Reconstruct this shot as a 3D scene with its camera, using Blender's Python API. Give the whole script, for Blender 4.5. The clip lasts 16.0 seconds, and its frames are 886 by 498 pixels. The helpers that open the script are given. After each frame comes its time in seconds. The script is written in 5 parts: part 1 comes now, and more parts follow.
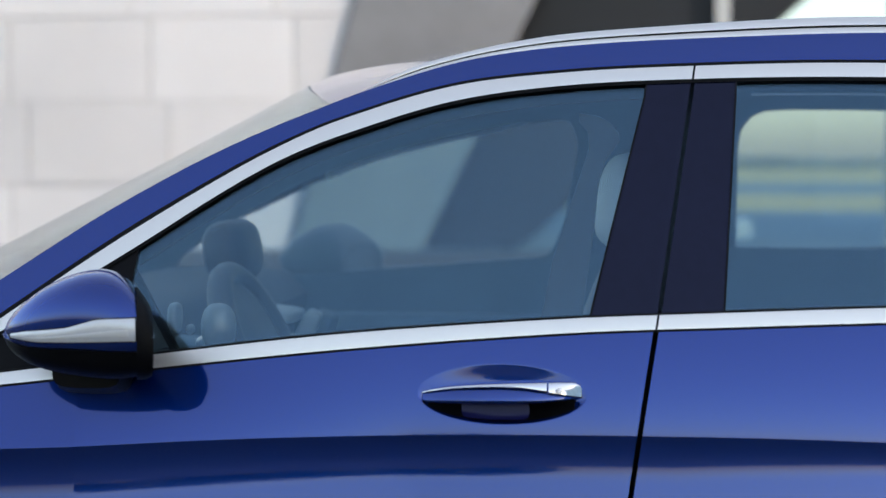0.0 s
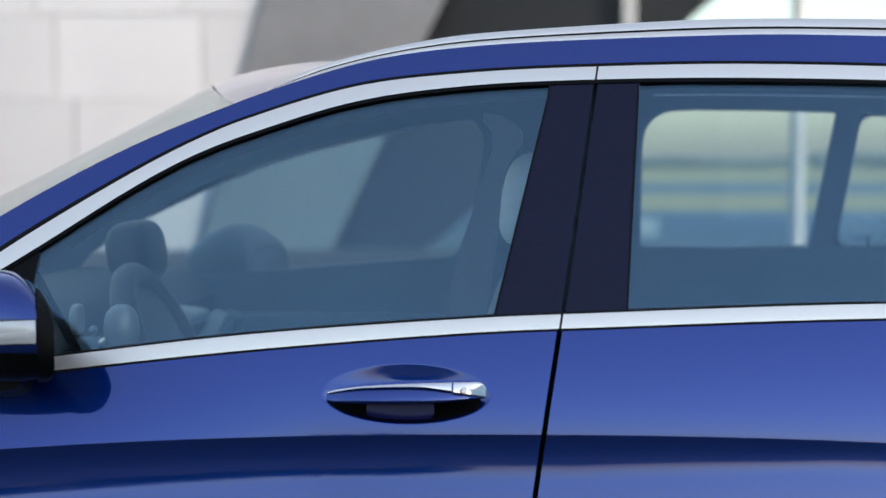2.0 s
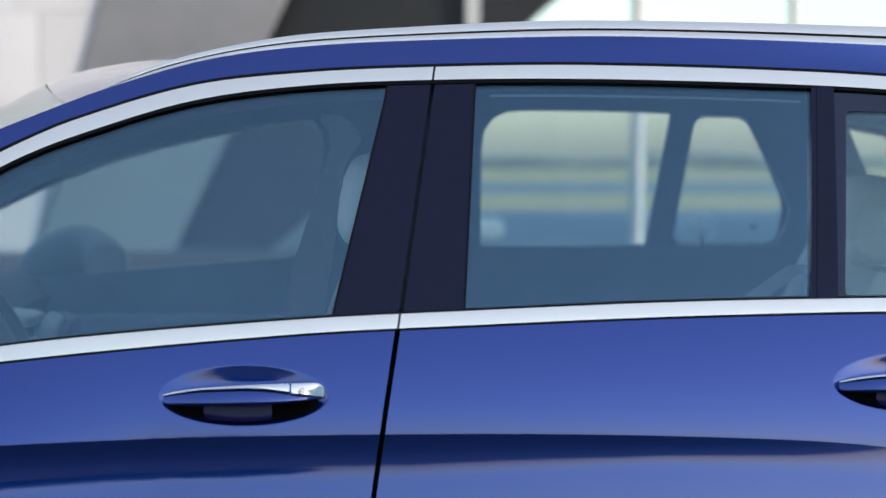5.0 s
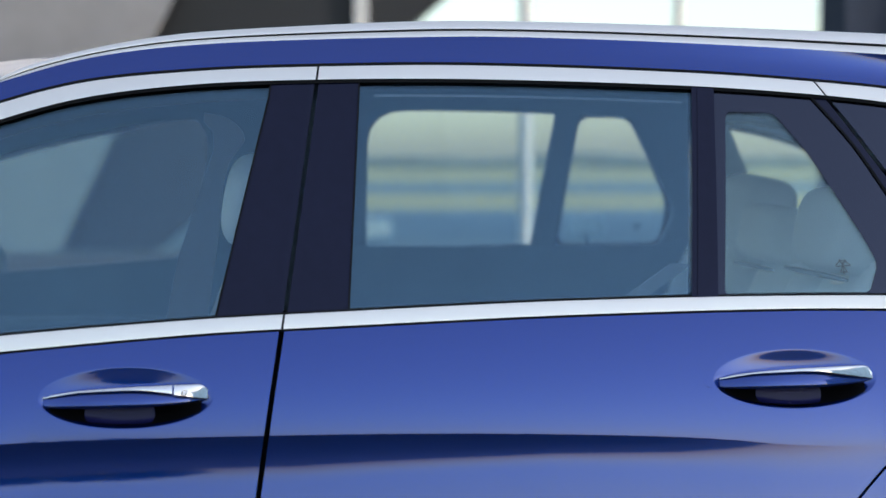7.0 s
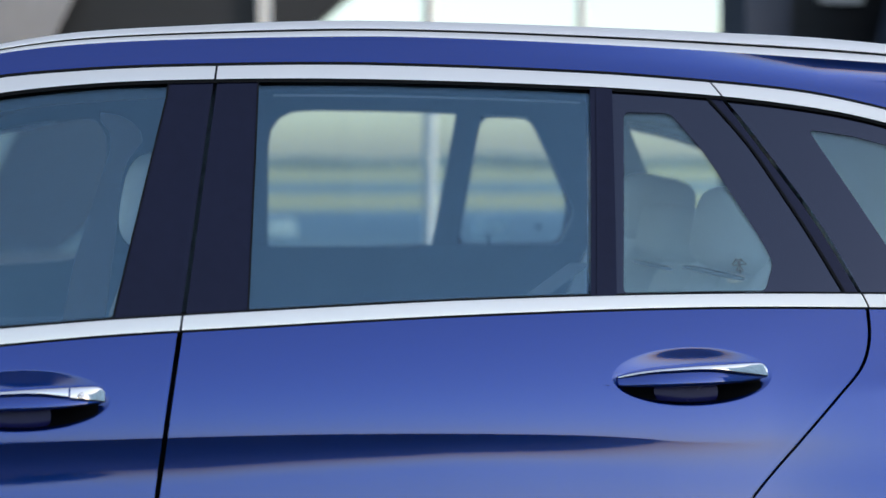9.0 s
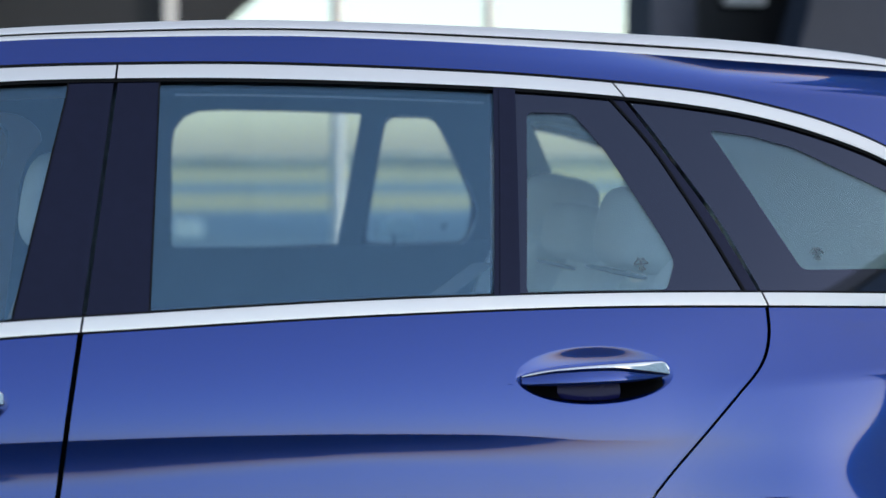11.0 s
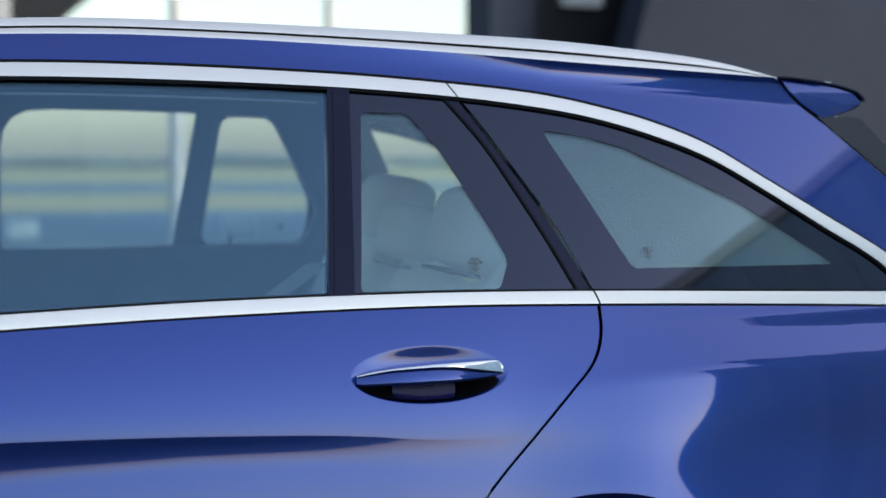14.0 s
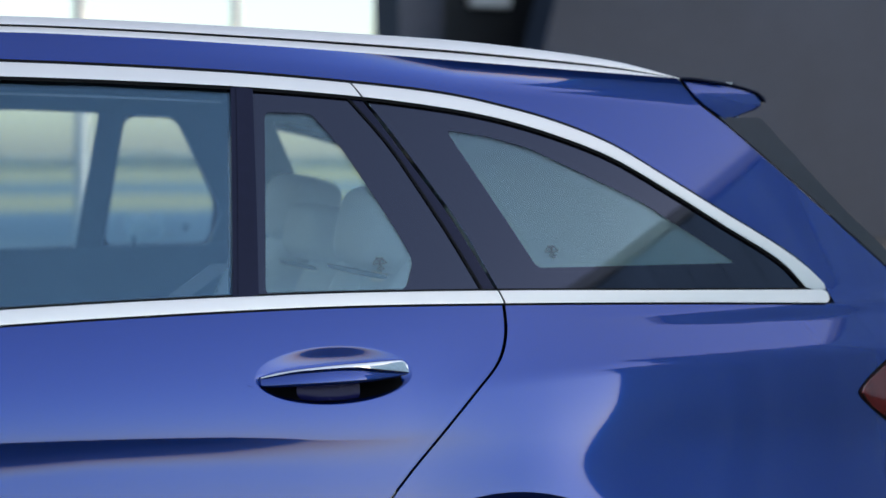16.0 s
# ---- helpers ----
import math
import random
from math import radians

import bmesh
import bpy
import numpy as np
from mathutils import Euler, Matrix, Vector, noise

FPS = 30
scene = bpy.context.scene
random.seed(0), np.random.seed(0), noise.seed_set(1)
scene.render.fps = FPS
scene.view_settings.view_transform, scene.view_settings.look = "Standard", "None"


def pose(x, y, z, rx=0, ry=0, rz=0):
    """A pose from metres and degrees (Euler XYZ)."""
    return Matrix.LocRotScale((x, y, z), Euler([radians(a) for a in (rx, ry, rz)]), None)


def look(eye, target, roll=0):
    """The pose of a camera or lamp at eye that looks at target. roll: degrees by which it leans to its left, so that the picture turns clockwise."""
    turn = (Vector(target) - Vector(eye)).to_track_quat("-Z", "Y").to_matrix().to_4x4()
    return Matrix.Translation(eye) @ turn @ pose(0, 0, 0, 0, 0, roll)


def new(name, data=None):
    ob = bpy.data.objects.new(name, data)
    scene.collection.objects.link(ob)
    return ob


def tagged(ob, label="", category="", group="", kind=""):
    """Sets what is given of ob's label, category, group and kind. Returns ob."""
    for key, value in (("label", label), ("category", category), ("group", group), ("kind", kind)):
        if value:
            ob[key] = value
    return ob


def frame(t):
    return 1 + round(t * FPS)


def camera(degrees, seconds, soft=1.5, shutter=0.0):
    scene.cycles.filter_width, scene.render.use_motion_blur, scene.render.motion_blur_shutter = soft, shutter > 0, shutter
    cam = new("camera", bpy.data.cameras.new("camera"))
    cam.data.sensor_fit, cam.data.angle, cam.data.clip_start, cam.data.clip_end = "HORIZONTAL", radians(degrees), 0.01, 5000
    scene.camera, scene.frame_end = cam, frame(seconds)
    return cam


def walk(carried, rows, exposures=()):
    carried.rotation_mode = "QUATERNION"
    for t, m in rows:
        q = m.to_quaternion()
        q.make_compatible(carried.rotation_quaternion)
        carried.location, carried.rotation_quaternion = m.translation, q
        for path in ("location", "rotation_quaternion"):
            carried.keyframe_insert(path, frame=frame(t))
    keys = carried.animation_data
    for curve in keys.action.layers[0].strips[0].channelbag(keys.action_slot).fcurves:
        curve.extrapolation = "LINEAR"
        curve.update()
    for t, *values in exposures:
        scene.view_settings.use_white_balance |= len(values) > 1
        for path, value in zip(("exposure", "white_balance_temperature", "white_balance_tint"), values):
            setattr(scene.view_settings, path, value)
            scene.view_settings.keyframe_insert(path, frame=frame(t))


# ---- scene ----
cam = camera(29.78, 16.0)
cam.data.dof.use_dof = True
cam.data.dof.focus_distance = 2.85
cam.data.dof.aperture_fstop = 2.6

# The camera pans on a tripod: seconds and degrees to the right of square-on to the car.
PAN = [
    (0.0, -7.08),
    (0.5, -6.33),
    (1.0, -5.54),
    (1.5, -4.78),
    (2.0, -3.98),
    (2.5, -3.19),
    (3.0, -2.36),
    (3.5, -1.54),
    (4.0, -0.58),
    (6.5, 4.16),
    (7.0, 5.12),
    (7.5, 5.93),
    (8.0, 6.77),
    (8.5, 7.55),
    (9.0, 8.38),
    (11.5, 12.37),
    (12.0, 13.29),
    (12.5, 14.21),
    (13.0, 15.14),
    (13.5, 16.04),
    (14.0, 16.95),
    (14.5, 17.79),
    (15.0, 18.53),
    (15.5, 19.30),
    (16.0, 20.06),
]
EYE, TILT = 1.225, -3.0
walk(cam, [(t, pose(0.07 * (t / 16 - 0.5), -2.65, EYE, 90 + TILT, 0, -turn)) for t, turn in PAN], exposures=[(0.0, 1.42), (16.0, 1.42)])

# ---- light: hazy daylight from a low sun; the clad hall keeps the car in open shade ----
world = bpy.data.worlds.new("sky")
scene.world = world
world.use_nodes = True
wn, wl = world.node_tree.nodes, world.node_tree.links
sky = wn.new("ShaderNodeTexSky")
sky.sky_type = "NISHITA"
sky.sun_disc = False
sky.sun_elevation, sky.sun_rotation = radians(14), radians(120)
sky.air_density, sky.dust_density, sky.ozone_density = 1.0, 1.8, 1.7
# a veil of haze that pales the blue away from the horizon
haze, up, split, veil = wn.new("ShaderNodeMix"), wn.new("ShaderNodeTexCoord"), wn.new("ShaderNodeSeparateXYZ"), wn.new("ShaderNodeMapRange")
haze.data_type = "RGBA"
haze.inputs[7].default_value = (2.60, 2.48, 2.48, 1)
veil.inputs["From Min"].default_value, veil.inputs["From Max"].default_value = 0.0, 0.40
veil.inputs["To Min"].default_value, veil.inputs["To Max"].default_value = 0.09, 0.28
wl.new(up.outputs["Generated"], split.inputs[0])
wl.new(split.outputs["Z"], veil.inputs["Value"])
wl.new(veil.outputs[0], haze.inputs[0])
wl.new(sky.outputs[0], haze.inputs[6])
wl.new(haze.outputs[2], wn["Background"].inputs[0])
wn["Background"].inputs[1].default_value = 0.15

sun = new("sun", bpy.data.lights.new("sun", "SUN"))
sun.data.energy, sun.data.angle, sun.data.color = 1.1, radians(10), (1.0, 0.97, 0.96)
sun.matrix_world = look((7.78, -4.49, 2.24), (0, 0, 0))

# ---- materials ----
def material(name, base, rough=0.5, metal=0.0, coat=0.0, vary=0.12, scale=3.0, fine=60.0, bump=0.0, bump_scale=120.0, ior=1.5, second=None):
    """A principled surface whose colour and gloss vary at two scales."""
    m = bpy.data.materials.new(name)
    m.use_nodes = True
    nt = m.node_tree
    n, l = nt.nodes, nt.links
    b = n["Principled BSDF"]
    at = n.new("ShaderNodeNewGeometry")
    big, small = n.new("ShaderNodeTexNoise"), n.new("ShaderNodeTexNoise")
    big.inputs["Scale"].default_value, small.inputs["Scale"].default_value = scale, fine
    big.inputs["Detail"].default_value, small.inputs["Detail"].default_value = 4, 3
    l.new(at.outputs["Position"], big.inputs["Vector"])
    l.new(at.outputs["Position"], small.inputs["Vector"])
    add = n.new("ShaderNodeMath")
    add.operation = "MULTIPLY_ADD"
    add.inputs[1].default_value = 0.4
    l.new(small.outputs["Fac"], add.inputs[0])
    l.new(big.outputs["Fac"], add.inputs[2])
    ramp = n.new("ShaderNodeMapRange")
    ramp.inputs["From Min"].default_value, ramp.inputs["From Max"].default_value = 0.45, 0.95
    l.new(add.outputs[0], ramp.inputs["Value"])
    mix = n.new("ShaderNodeMix")
    mix.data_type = "RGBA"
    lo = second if second else tuple(c * (1 - vary) for c in base)
    hi = base if second else tuple(min(1, c * (1 + vary)) for c in base)
    mix.inputs[6].default_value, mix.inputs[7].default_value = (*lo, 1), (*hi, 1)
    l.new(ramp.outputs[0], mix.inputs[0])
    l.new(mix.outputs[2], b.inputs["Base Color"])
    gloss = n.new("ShaderNodeMapRange")
    gloss.inputs["To Min"].default_value, gloss.inputs["To Max"].default_value = rough * 0.9, min(1, rough * 1.12)
    l.new(add.outputs[0], gloss.inputs["Value"])
    l.new(gloss.outputs[0], b.inputs["Roughness"])
    b.inputs["Metallic"].default_value, b.inputs["IOR"].default_value = metal, ior
    b.inputs["Coat Weight"].default_value, b.inputs["Coat Roughness"].default_value, b.inputs["Coat IOR"].default_value = coat, 0.015, 1.55
    if bump:
        bm_ = n.new("ShaderNodeBump")
        tex = n.new("ShaderNodeTexNoise")
        tex.inputs["Scale"].default_value, tex.inputs["Detail"].default_value = bump_scale, 4
        l.new(at.outputs["Position"], tex.inputs["Vector"])
        l.new(tex.outputs["Fac"], bm_.inputs["Height"])
        bm_.inputs["Strength"].default_value, bm_.inputs["Distance"].default_value = bump, 0.01
        l.new(bm_.outputs[0], b.inputs["Normal"])
    return m


def glass_material(name, tint, ior=1.5, sheen=(1.0, 1.0, 1.0)):
    """Clear tinted glass: what lies behind, tinted, with a mirror gloss by Fresnel."""
    m = bpy.data.materials.new(name)
    m.use_nodes = True
    n, l = m.node_tree.nodes, m.node_tree.links
    n.remove(n["Principled BSDF"])
    clear, gloss, mix = n.new("ShaderNodeBsdfTransparent"), n.new("ShaderNodeBsdfGlossy"), n.new("ShaderNodeMixShader")
    # Schlick's share of gloss, the same from either face of the pane
    facing, power, fres = n.new("ShaderNodeLayerWeight"), n.new("ShaderNodeMath"), n.new("ShaderNodeMapRange")
    facing.inputs["Blend"].default_value = 0.5
    power.operation = "POWER"
    power.inputs[1].default_value = 5.0
    fres.inputs["To Min"].default_value, fres.inputs["To Max"].default_value = ((ior - 1) / (ior + 1))**2, 1.0
    l.new(facing.outputs["Facing"], power.inputs[0])
    l.new(power.outputs[0], fres.inputs["Value"])
    clear.inputs[0].default_value = (*tint, 1)
    gloss.inputs["Roughness"].default_value = 0.0
    gloss.inputs["Color"].default_value = (*sheen, 1)
    l.new(fres.outputs[0], mix.inputs[0])
    l.new(clear.outputs[0], mix.inputs[1])
    l.new(gloss.outputs[0], mix.inputs[2])
    l.new(mix.outputs[0], n["Material Output"].inputs[0])
    return m


PAINT = material("blue_metallic_paint", (0.003, 0.034, 0.236), 0.10, 1.0, 1.0, vary=0.03, scale=1.0, fine=900)


def flakes(m, base, rough, share):
    """Blends a broad lobe into a metallic paint, as its scattered flakes give."""
    n, l = m.node_tree.nodes, m.node_tree.links
    broad, mix = n.new("ShaderNodeBsdfPrincipled"), n.new("ShaderNodeMixShader")
    broad.inputs["Base Color"].default_value = (*base, 1)
    broad.inputs["Metallic"].default_value, broad.inputs["Roughness"].default_value = 1.0, rough
    broad.inputs["Coat Weight"].default_value, broad.inputs["Coat Roughness"].default_value = 1.0, 0.015
    broad.inputs["Coat IOR"].default_value = 1.68
    mix.inputs[0].default_value = share
    l.new(n["Principled BSDF"].outputs[0], mix.inputs[1])
    l.new(broad.outputs[0], mix.inputs[2])
    l.new(mix.outputs[0], n["Material Output"].inputs[0])


flakes(PAINT, (0.003, 0.043, 0.322), 0.45, 0.40)
PAINT.node_tree.nodes["Principled BSDF"].inputs["Coat IOR"].default_value = 1.68
# handle plate: violet reflected from the blue paint is put into its colour
TINGED_PLASTIC = material("plastic_with_paint_reflection", (0.015, 0.016, 0.090), 0.25, 0, 0.0, vary=0.1, ior=1.3)
BLACK_GLOSS = material("gloss_black_trim", (0.007, 0.008, 0.022), 0.15, 0, 0.0, vary=0.2, ior=1.45)
FRIT = material("black_ceramic_print", (0.012, 0.012, 0.016), 0.5, vary=0.2)
BLACK_GLOSS.node_tree.nodes["Principled BSDF"].inputs["Specular Tint"].default_value = (0.62, 0.66, 1.0, 1)
PRINT = material("glazed_black_print", (0.008, 0.008, 0.011), 0.02, vary=0.1, ior=1.83)
PRINT.node_tree.nodes["Principled BSDF"].inputs["Specular Tint"].default_value = (0.54, 0.62, 0.92, 1)
RUBBER = material("black_rubber", (0.005, 0.005, 0.006), 0.7, vary=0.25, bump=0.1, ior=1.3)
PLASTIC = material("black_grained_plastic", (0.004, 0.004, 0.005), 0.42, vary=0.2, bump=0.15, bump_scale=900, ior=1.22)
# far mirror only: glass veil and reflections are put into its grey
VEILED_SHELL = material("veiled_mirror_shell", (0.13, 0.16, 0.18), 0.55, vary=0.1)
SATIN = material("satin_grey_trim", (0.36, 0.42, 0.45), 0.4, 0.3, vary=0.1)
CHROME = material("satin_aluminium", (1.0, 0.945, 0.875), 0.38, 1.0, vary=0.03, fine=300, bump=0.02, bump_scale=500)
RAIL = material("anodised_aluminium", (1.0, 0.945, 0.88), 0.38, 1.0, vary=0.03, fine=300)
BRIGHT = material("polished_chrome", (0.88, 0.88, 0.90), 0.07, 1.0, vary=0.03)
GLASS = glass_material("green_tinted_glass", (0.92, 0.95, 0.955), 1.95, (0.42, 0.72, 1.0))
FAR_GLASS = glass_material("far_side_glass", (0.84, 0.905, 0.912), 1.28)
FIXED_GLASS = glass_material("grey_tinted_glass", (0.95, 0.99, 1.0), 1.92, (0.62, 0.88, 1.0))
SCREEN_GLASS = glass_material("windscreen_glass", (0.90, 0.96, 0.94), 1.5, (0.84, 0.87, 0.89))
BLADE = material("smoked_blade", (0.016, 0.022, 0.032), 0.4, vary=0.25, scale=6.0, fine=40)
LENS = material("clear_indicator_lens", (0.80, 0.80, 0.82), 0.25, 0.25, 1.0, vary=0.1)
PALE_LENS = material("frosted_lens", (0.60, 0.60, 0.60), 0.45, 0.0, 0.6, vary=0.1)
RED_LENS = material("red_lamp_lens", (0.13, 0.012, 0.008), 0.10, 0, 1.0, vary=0.3, scale=20)
TRIM = material("blue_grey_interior_trim", (0.075, 0.125, 0.16), 0.6, vary=0.2, bump=0.15, bump_scale=700)
EDGE_TRIM = material("grey_window_edge", (0.15, 0.19, 0.22), 0.6, vary=0.1)
DARK_TRIM = material("charcoal_inner_frame", (0.022, 0.028, 0.034), 0.6, vary=0.15, bump=0.1, bump_scale=700)
PALE_TRIM = material("pale_grey_pillar_cloth", (0.76, 0.86, 0.90), 0.85, vary=0.1, bump=0.2, bump_scale=900)
PRIVACY = glass_material("dark_rear_glass", (0.78, 0.80, 0.82), 1.5)
LINER = material("grey_headliner_cloth", (0.10, 0.105, 0.11), 0.85, vary=0.1, bump=0.2, bump_scale=900)
LEATHER = material("pale_grey_leather", (0.72, 0.82, 0.85), 0.5, vary=0.12, bump=0.3, bump_scale=350)
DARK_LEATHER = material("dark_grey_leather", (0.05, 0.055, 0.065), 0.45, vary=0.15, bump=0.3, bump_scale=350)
TYRE = material("tyre_rubber", (0.02, 0.02, 0.02), 0.8, vary=0.2, bump=0.3)
ALLOY = material("silver_alloy", (0.5, 0.51, 0.53), 0.3, 1.0, vary=0.06)
STONE = material("white_stone_cladding", (0.625, 0.628, 0.65), 0.7, vary=0.05, scale=0.7, fine=14, bump=0.2, bump_scale=30)


def by_piece(m, low):
    """Makes alike pieces differ a little in tone, each by its own random number."""
    n, l = m.node_tree.nodes, m.node_tree.links
    info, span, tone = n.new("ShaderNodeObjectInfo"), n.new("ShaderNodeMapRange"), n.new("ShaderNodeMix")
    b = n["Principled BSDF"]
    tone.data_type, tone.blend_type = "RGBA", "MULTIPLY"
    tone.inputs[0].default_value = 1.0
    span.inputs["To Min"].default_value = low
    l.new(info.outputs["Random"], span.inputs["Value"])
    old = b.inputs["Base Color"].links[0].from_socket
    l.new(old, tone.inputs[6])
    l.new(span.outputs[0], tone.inputs[7])
    l.new(tone.outputs[2], b.inputs["Base Color"])


by_piece(STONE, 0.86)
JOINT = material("pale_mortar", (0.57, 0.56, 0.555), 0.9, vary=0.1)
CONCRETE = material("grey_cast_concrete", (0.19, 0.197, 0.215), 0.75, vary=0.18, scale=0.6, fine=9, bump=0.3, bump_scale=25)
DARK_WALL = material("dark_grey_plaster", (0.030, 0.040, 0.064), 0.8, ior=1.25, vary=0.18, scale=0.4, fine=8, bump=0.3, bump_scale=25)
DARK_FACADE = material("black_glazed_facade", (0.006, 0.007, 0.010), 0.45, vary=0.4, scale=0.6)
FASCIA = material("tan_metal_fascia", (0.98, 0.80, 0.62), 0.38, 0.9, vary=0.06, scale=0.6)
CLADDING = material("pale_metal_cladding", (0.66, 0.80, 0.90), 0.5, 0.0, vary=0.15, scale=0.5)
by_piece(CLADDING, 0.8)
# concrete as through blue-tinted windows, the cast put into its colour
SLAB_TINT = material("slab_glass_tint", (0.13, 0.18, 0.20), 0.6, vary=0.12, scale=0.8, fine=10)
STEEL = material("pale_galvanised_steel", (0.46, 0.48, 0.49), 0.5, 0.2, vary=0.12)
ASPHALT = material("asphalt", (0.042, 0.043, 0.047), 0.85, vary=0.25, scale=0.7, fine=40, bump=0.6, bump_scale=90)
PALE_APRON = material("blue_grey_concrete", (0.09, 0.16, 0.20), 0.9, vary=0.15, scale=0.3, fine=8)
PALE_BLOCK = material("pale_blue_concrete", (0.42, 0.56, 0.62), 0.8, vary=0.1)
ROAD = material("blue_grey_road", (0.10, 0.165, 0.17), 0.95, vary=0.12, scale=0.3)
STRAW = material("dry_yellow_grass", (0.40, 0.35, 0.13), 0.9, vary=0.25, scale=0.25, fine=4, second=(0.30, 0.30, 0.13))
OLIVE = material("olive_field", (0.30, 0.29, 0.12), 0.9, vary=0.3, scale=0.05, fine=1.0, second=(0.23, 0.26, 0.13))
TAN = material("pale_dry_ground", (0.34, 0.27, 0.19), 0.9, vary=0.15, scale=0.2, fine=6)
# leaf green greyed and paled in its colour to stand for distance haze
HAZE_LEAF = material("hazy_far_foliage", (0.21, 0.26, 0.235), 0.9, vary=0.2, scale=0.2)
LEAF = material("dark_foliage", (0.05, 0.08, 0.03), 0.7, vary=0.4, scale=2.0)
BARK = material("brown_bark", (0.10, 0.08, 0.06), 0.9, vary=0.3, scale=10)
WHITE_SIGN = material("white_enamel", (0.8, 0.8, 0.8), 0.4, vary=0.03)

# ---- shape of the car body ----
def lerp_knots(kn, v):
    """Straight lines through knots, held flat beyond the ends."""
    if v <= kn[0][0]:
        return kn[0][1]
    for (a, b), (c, d) in zip(kn, kn[1:]):
        if v <= c:
            return b + (d - b) * (v - a) / (c - a)
    return kn[-1][1]


def spline(kn, v):
    """A smooth curve through knots, straight beyond the ends."""
    n = len(kn)

    def slope(k):
        a, b = kn[max(k - 1, 0)], kn[min(k + 1, n - 1)]
        return (b[1] - a[1]) / (b[0] - a[0])
    if v <= kn[0][0]:
        return kn[0][1] + slope(0) * (v - kn[0][0])
    if v >= kn[-1][0]:
        return kn[-1][1] + slope(n - 1) * (v - kn[-1][0])
    i = max(k for k in range(n - 1) if kn[k][0] <= v)
    (x0, y0), (x1, y1) = kn[i], kn[i + 1]
    h, t = x1 - x0, (v - x0) / (x1 - x0)
    return ((2 * t**3 - 3 * t * t + 1) * y0 + (t**3 - 2 * t * t + t) * h * slope(i)
            + (3 * t * t - 2 * t**3) * y1 + (t**3 - t * t) * h * slope(i + 1))


BELT = 0.975      # reference height at which the body side is at y = plan(x)
CREASE = [(-2.3, 0.72), (-1.1, 0.762), (-0.7, 0.7815), (-0.435, 0.790), (-0.165, 0.7955), (0.1, 0.7968), (0.25, 0.7955), (0.4, 0.7925), (0.6, 0.7855), (0.7, 0.779), (0.8, 0.770), (1.2, 0.755)]
UNDER = [(-2.0, 0.05), (-1.1, -0.07), (-0.4, -0.075), (0.0, -0.055), (0.33, -0.043), (0.6, 0.017), (0.75, 0.083), (0.95, 0.12)]


ROOF_EDGE = [(-1.30, 0.905), (-1.118, 1.027), (-0.938, 1.147), (-0.754, 1.249), (-0.566, 1.330), (-0.471, 1.364), (-0.375, 1.393), (-0.278, 1.412),
             (-0.15, 1.4255), (0.011, 1.434), (0.302, 1.442), (0.49, 1.439), (0.686, 1.432), (0.891, 1.422), (1.105, 1.409), (1.334, 1.397), (1.574, 1.386)]


def plan(x):
    """How far the side draws in towards the nose and the tail."""
    r, f = max(0.0, x - 0.9), max(0.0, -0.9 - x)
    return 0.006 * x * x + 0.045 * r * r + 0.03 * r**3 + 0.16 * max(0.0, x - 1.75)**2 + 0.03 * f * f + 0.05 * f**3


def slopes(x):
    """Knots (z, dy/dz) of the side's lean at x, from the sill up to the roof."""
    c = spline(CREASE, x) if x > -2.3 else 0.72
    u = lerp_knots(UNDER, x)
    n = lerp_knots([(-0.9, 0.085), (-0.4, 0.074), (0.0, 0.074), (0.4, 0.052)], x)
    # beside the rail the roof frame turns upright towards the tail
    e = spline(ROOF_EDGE, min(x, 1.574)) if x > 0.4 else 1.44
    r = min(1.0, max(0.0, (x - 0.35) / 0.75))
    d = 0.022 + 0.022 * r
    top = [(e - d - 0.012, 0.56), (e - d * 0.55, 0.60 * (1 - r) + 0.05 * r), (e, 0.70 * (1 - r) - 0.20 * r), (e + 0.06, 0.8)]
    # over the rear wheel a shoulder breaks the side: flat above, steep below
    w = min(1.0, max(0.0, (x - 0.92) / 0.42))
    w = w * w * (3 - 2 * w)
    k = spline([(1.0, 0.846), (1.25, 0.8635), (1.5, 0.8715), (1.75, 0.875), (2.1, 0.877)], max(x, 1.0))
    q = min(1.0, max(0.0, (x - 1.20) / 0.60))
    h = 0.50 + 0.24 * q * q * (3 - 2 * q)
    # towards the mirror the door's upper half leans in more
    f = 0.28 * min(1.0, max(0.0, (-0.40 - x) / 0.55))**1.3
    # a shallow pocket below the end of the window trim
    p = min(1.0, max(0.0, (x - 1.38) / 0.30))
    # the doors roll in towards the window trim
    a = 0.07 * (1 - w)
    v1, v2, z1 = 0.25 + a + 0.6 * f + (h - 0.25) * w, 0.36 + a + 0.10 * w, 0.92 + 0.008 * w
    between = lambda z: v1 + (v2 - v1) * (z - z1) / (0.985 - z1)
    dip = lambda z: between(z) * (1 - p) + 0.36 * p
    lift = 0.16 * min(1.0, max(0.0, (x - 1.15) / 0.35))
    return [(0.15, -0.9), (0.22, -0.35), (0.40, -0.04), (0.55, 0.10 + 0.04 * w), (c - n, 0.17 + 0.09 * w), (c - 0.0006, u + 0.13 * w), (c, 0.12 + f + 0.13 * w), (k - 0.014, f + (0.12 + (0.13 + a) * (k - 0.014 - c) / (0.92 - c)) * (1 - w) + 0.25 * w),
            (k + 0.010, f + (0.12 + (0.13 + a) * (k + 0.010 - c) / (0.92 - c)) * (1 - w) + h * w), (z1, v1), (0.936, dip(0.936)), (0.948, dip(0.948)), (0.958, between(0.958) + lift), (0.985, v2), (1.03, 0.47)] + top


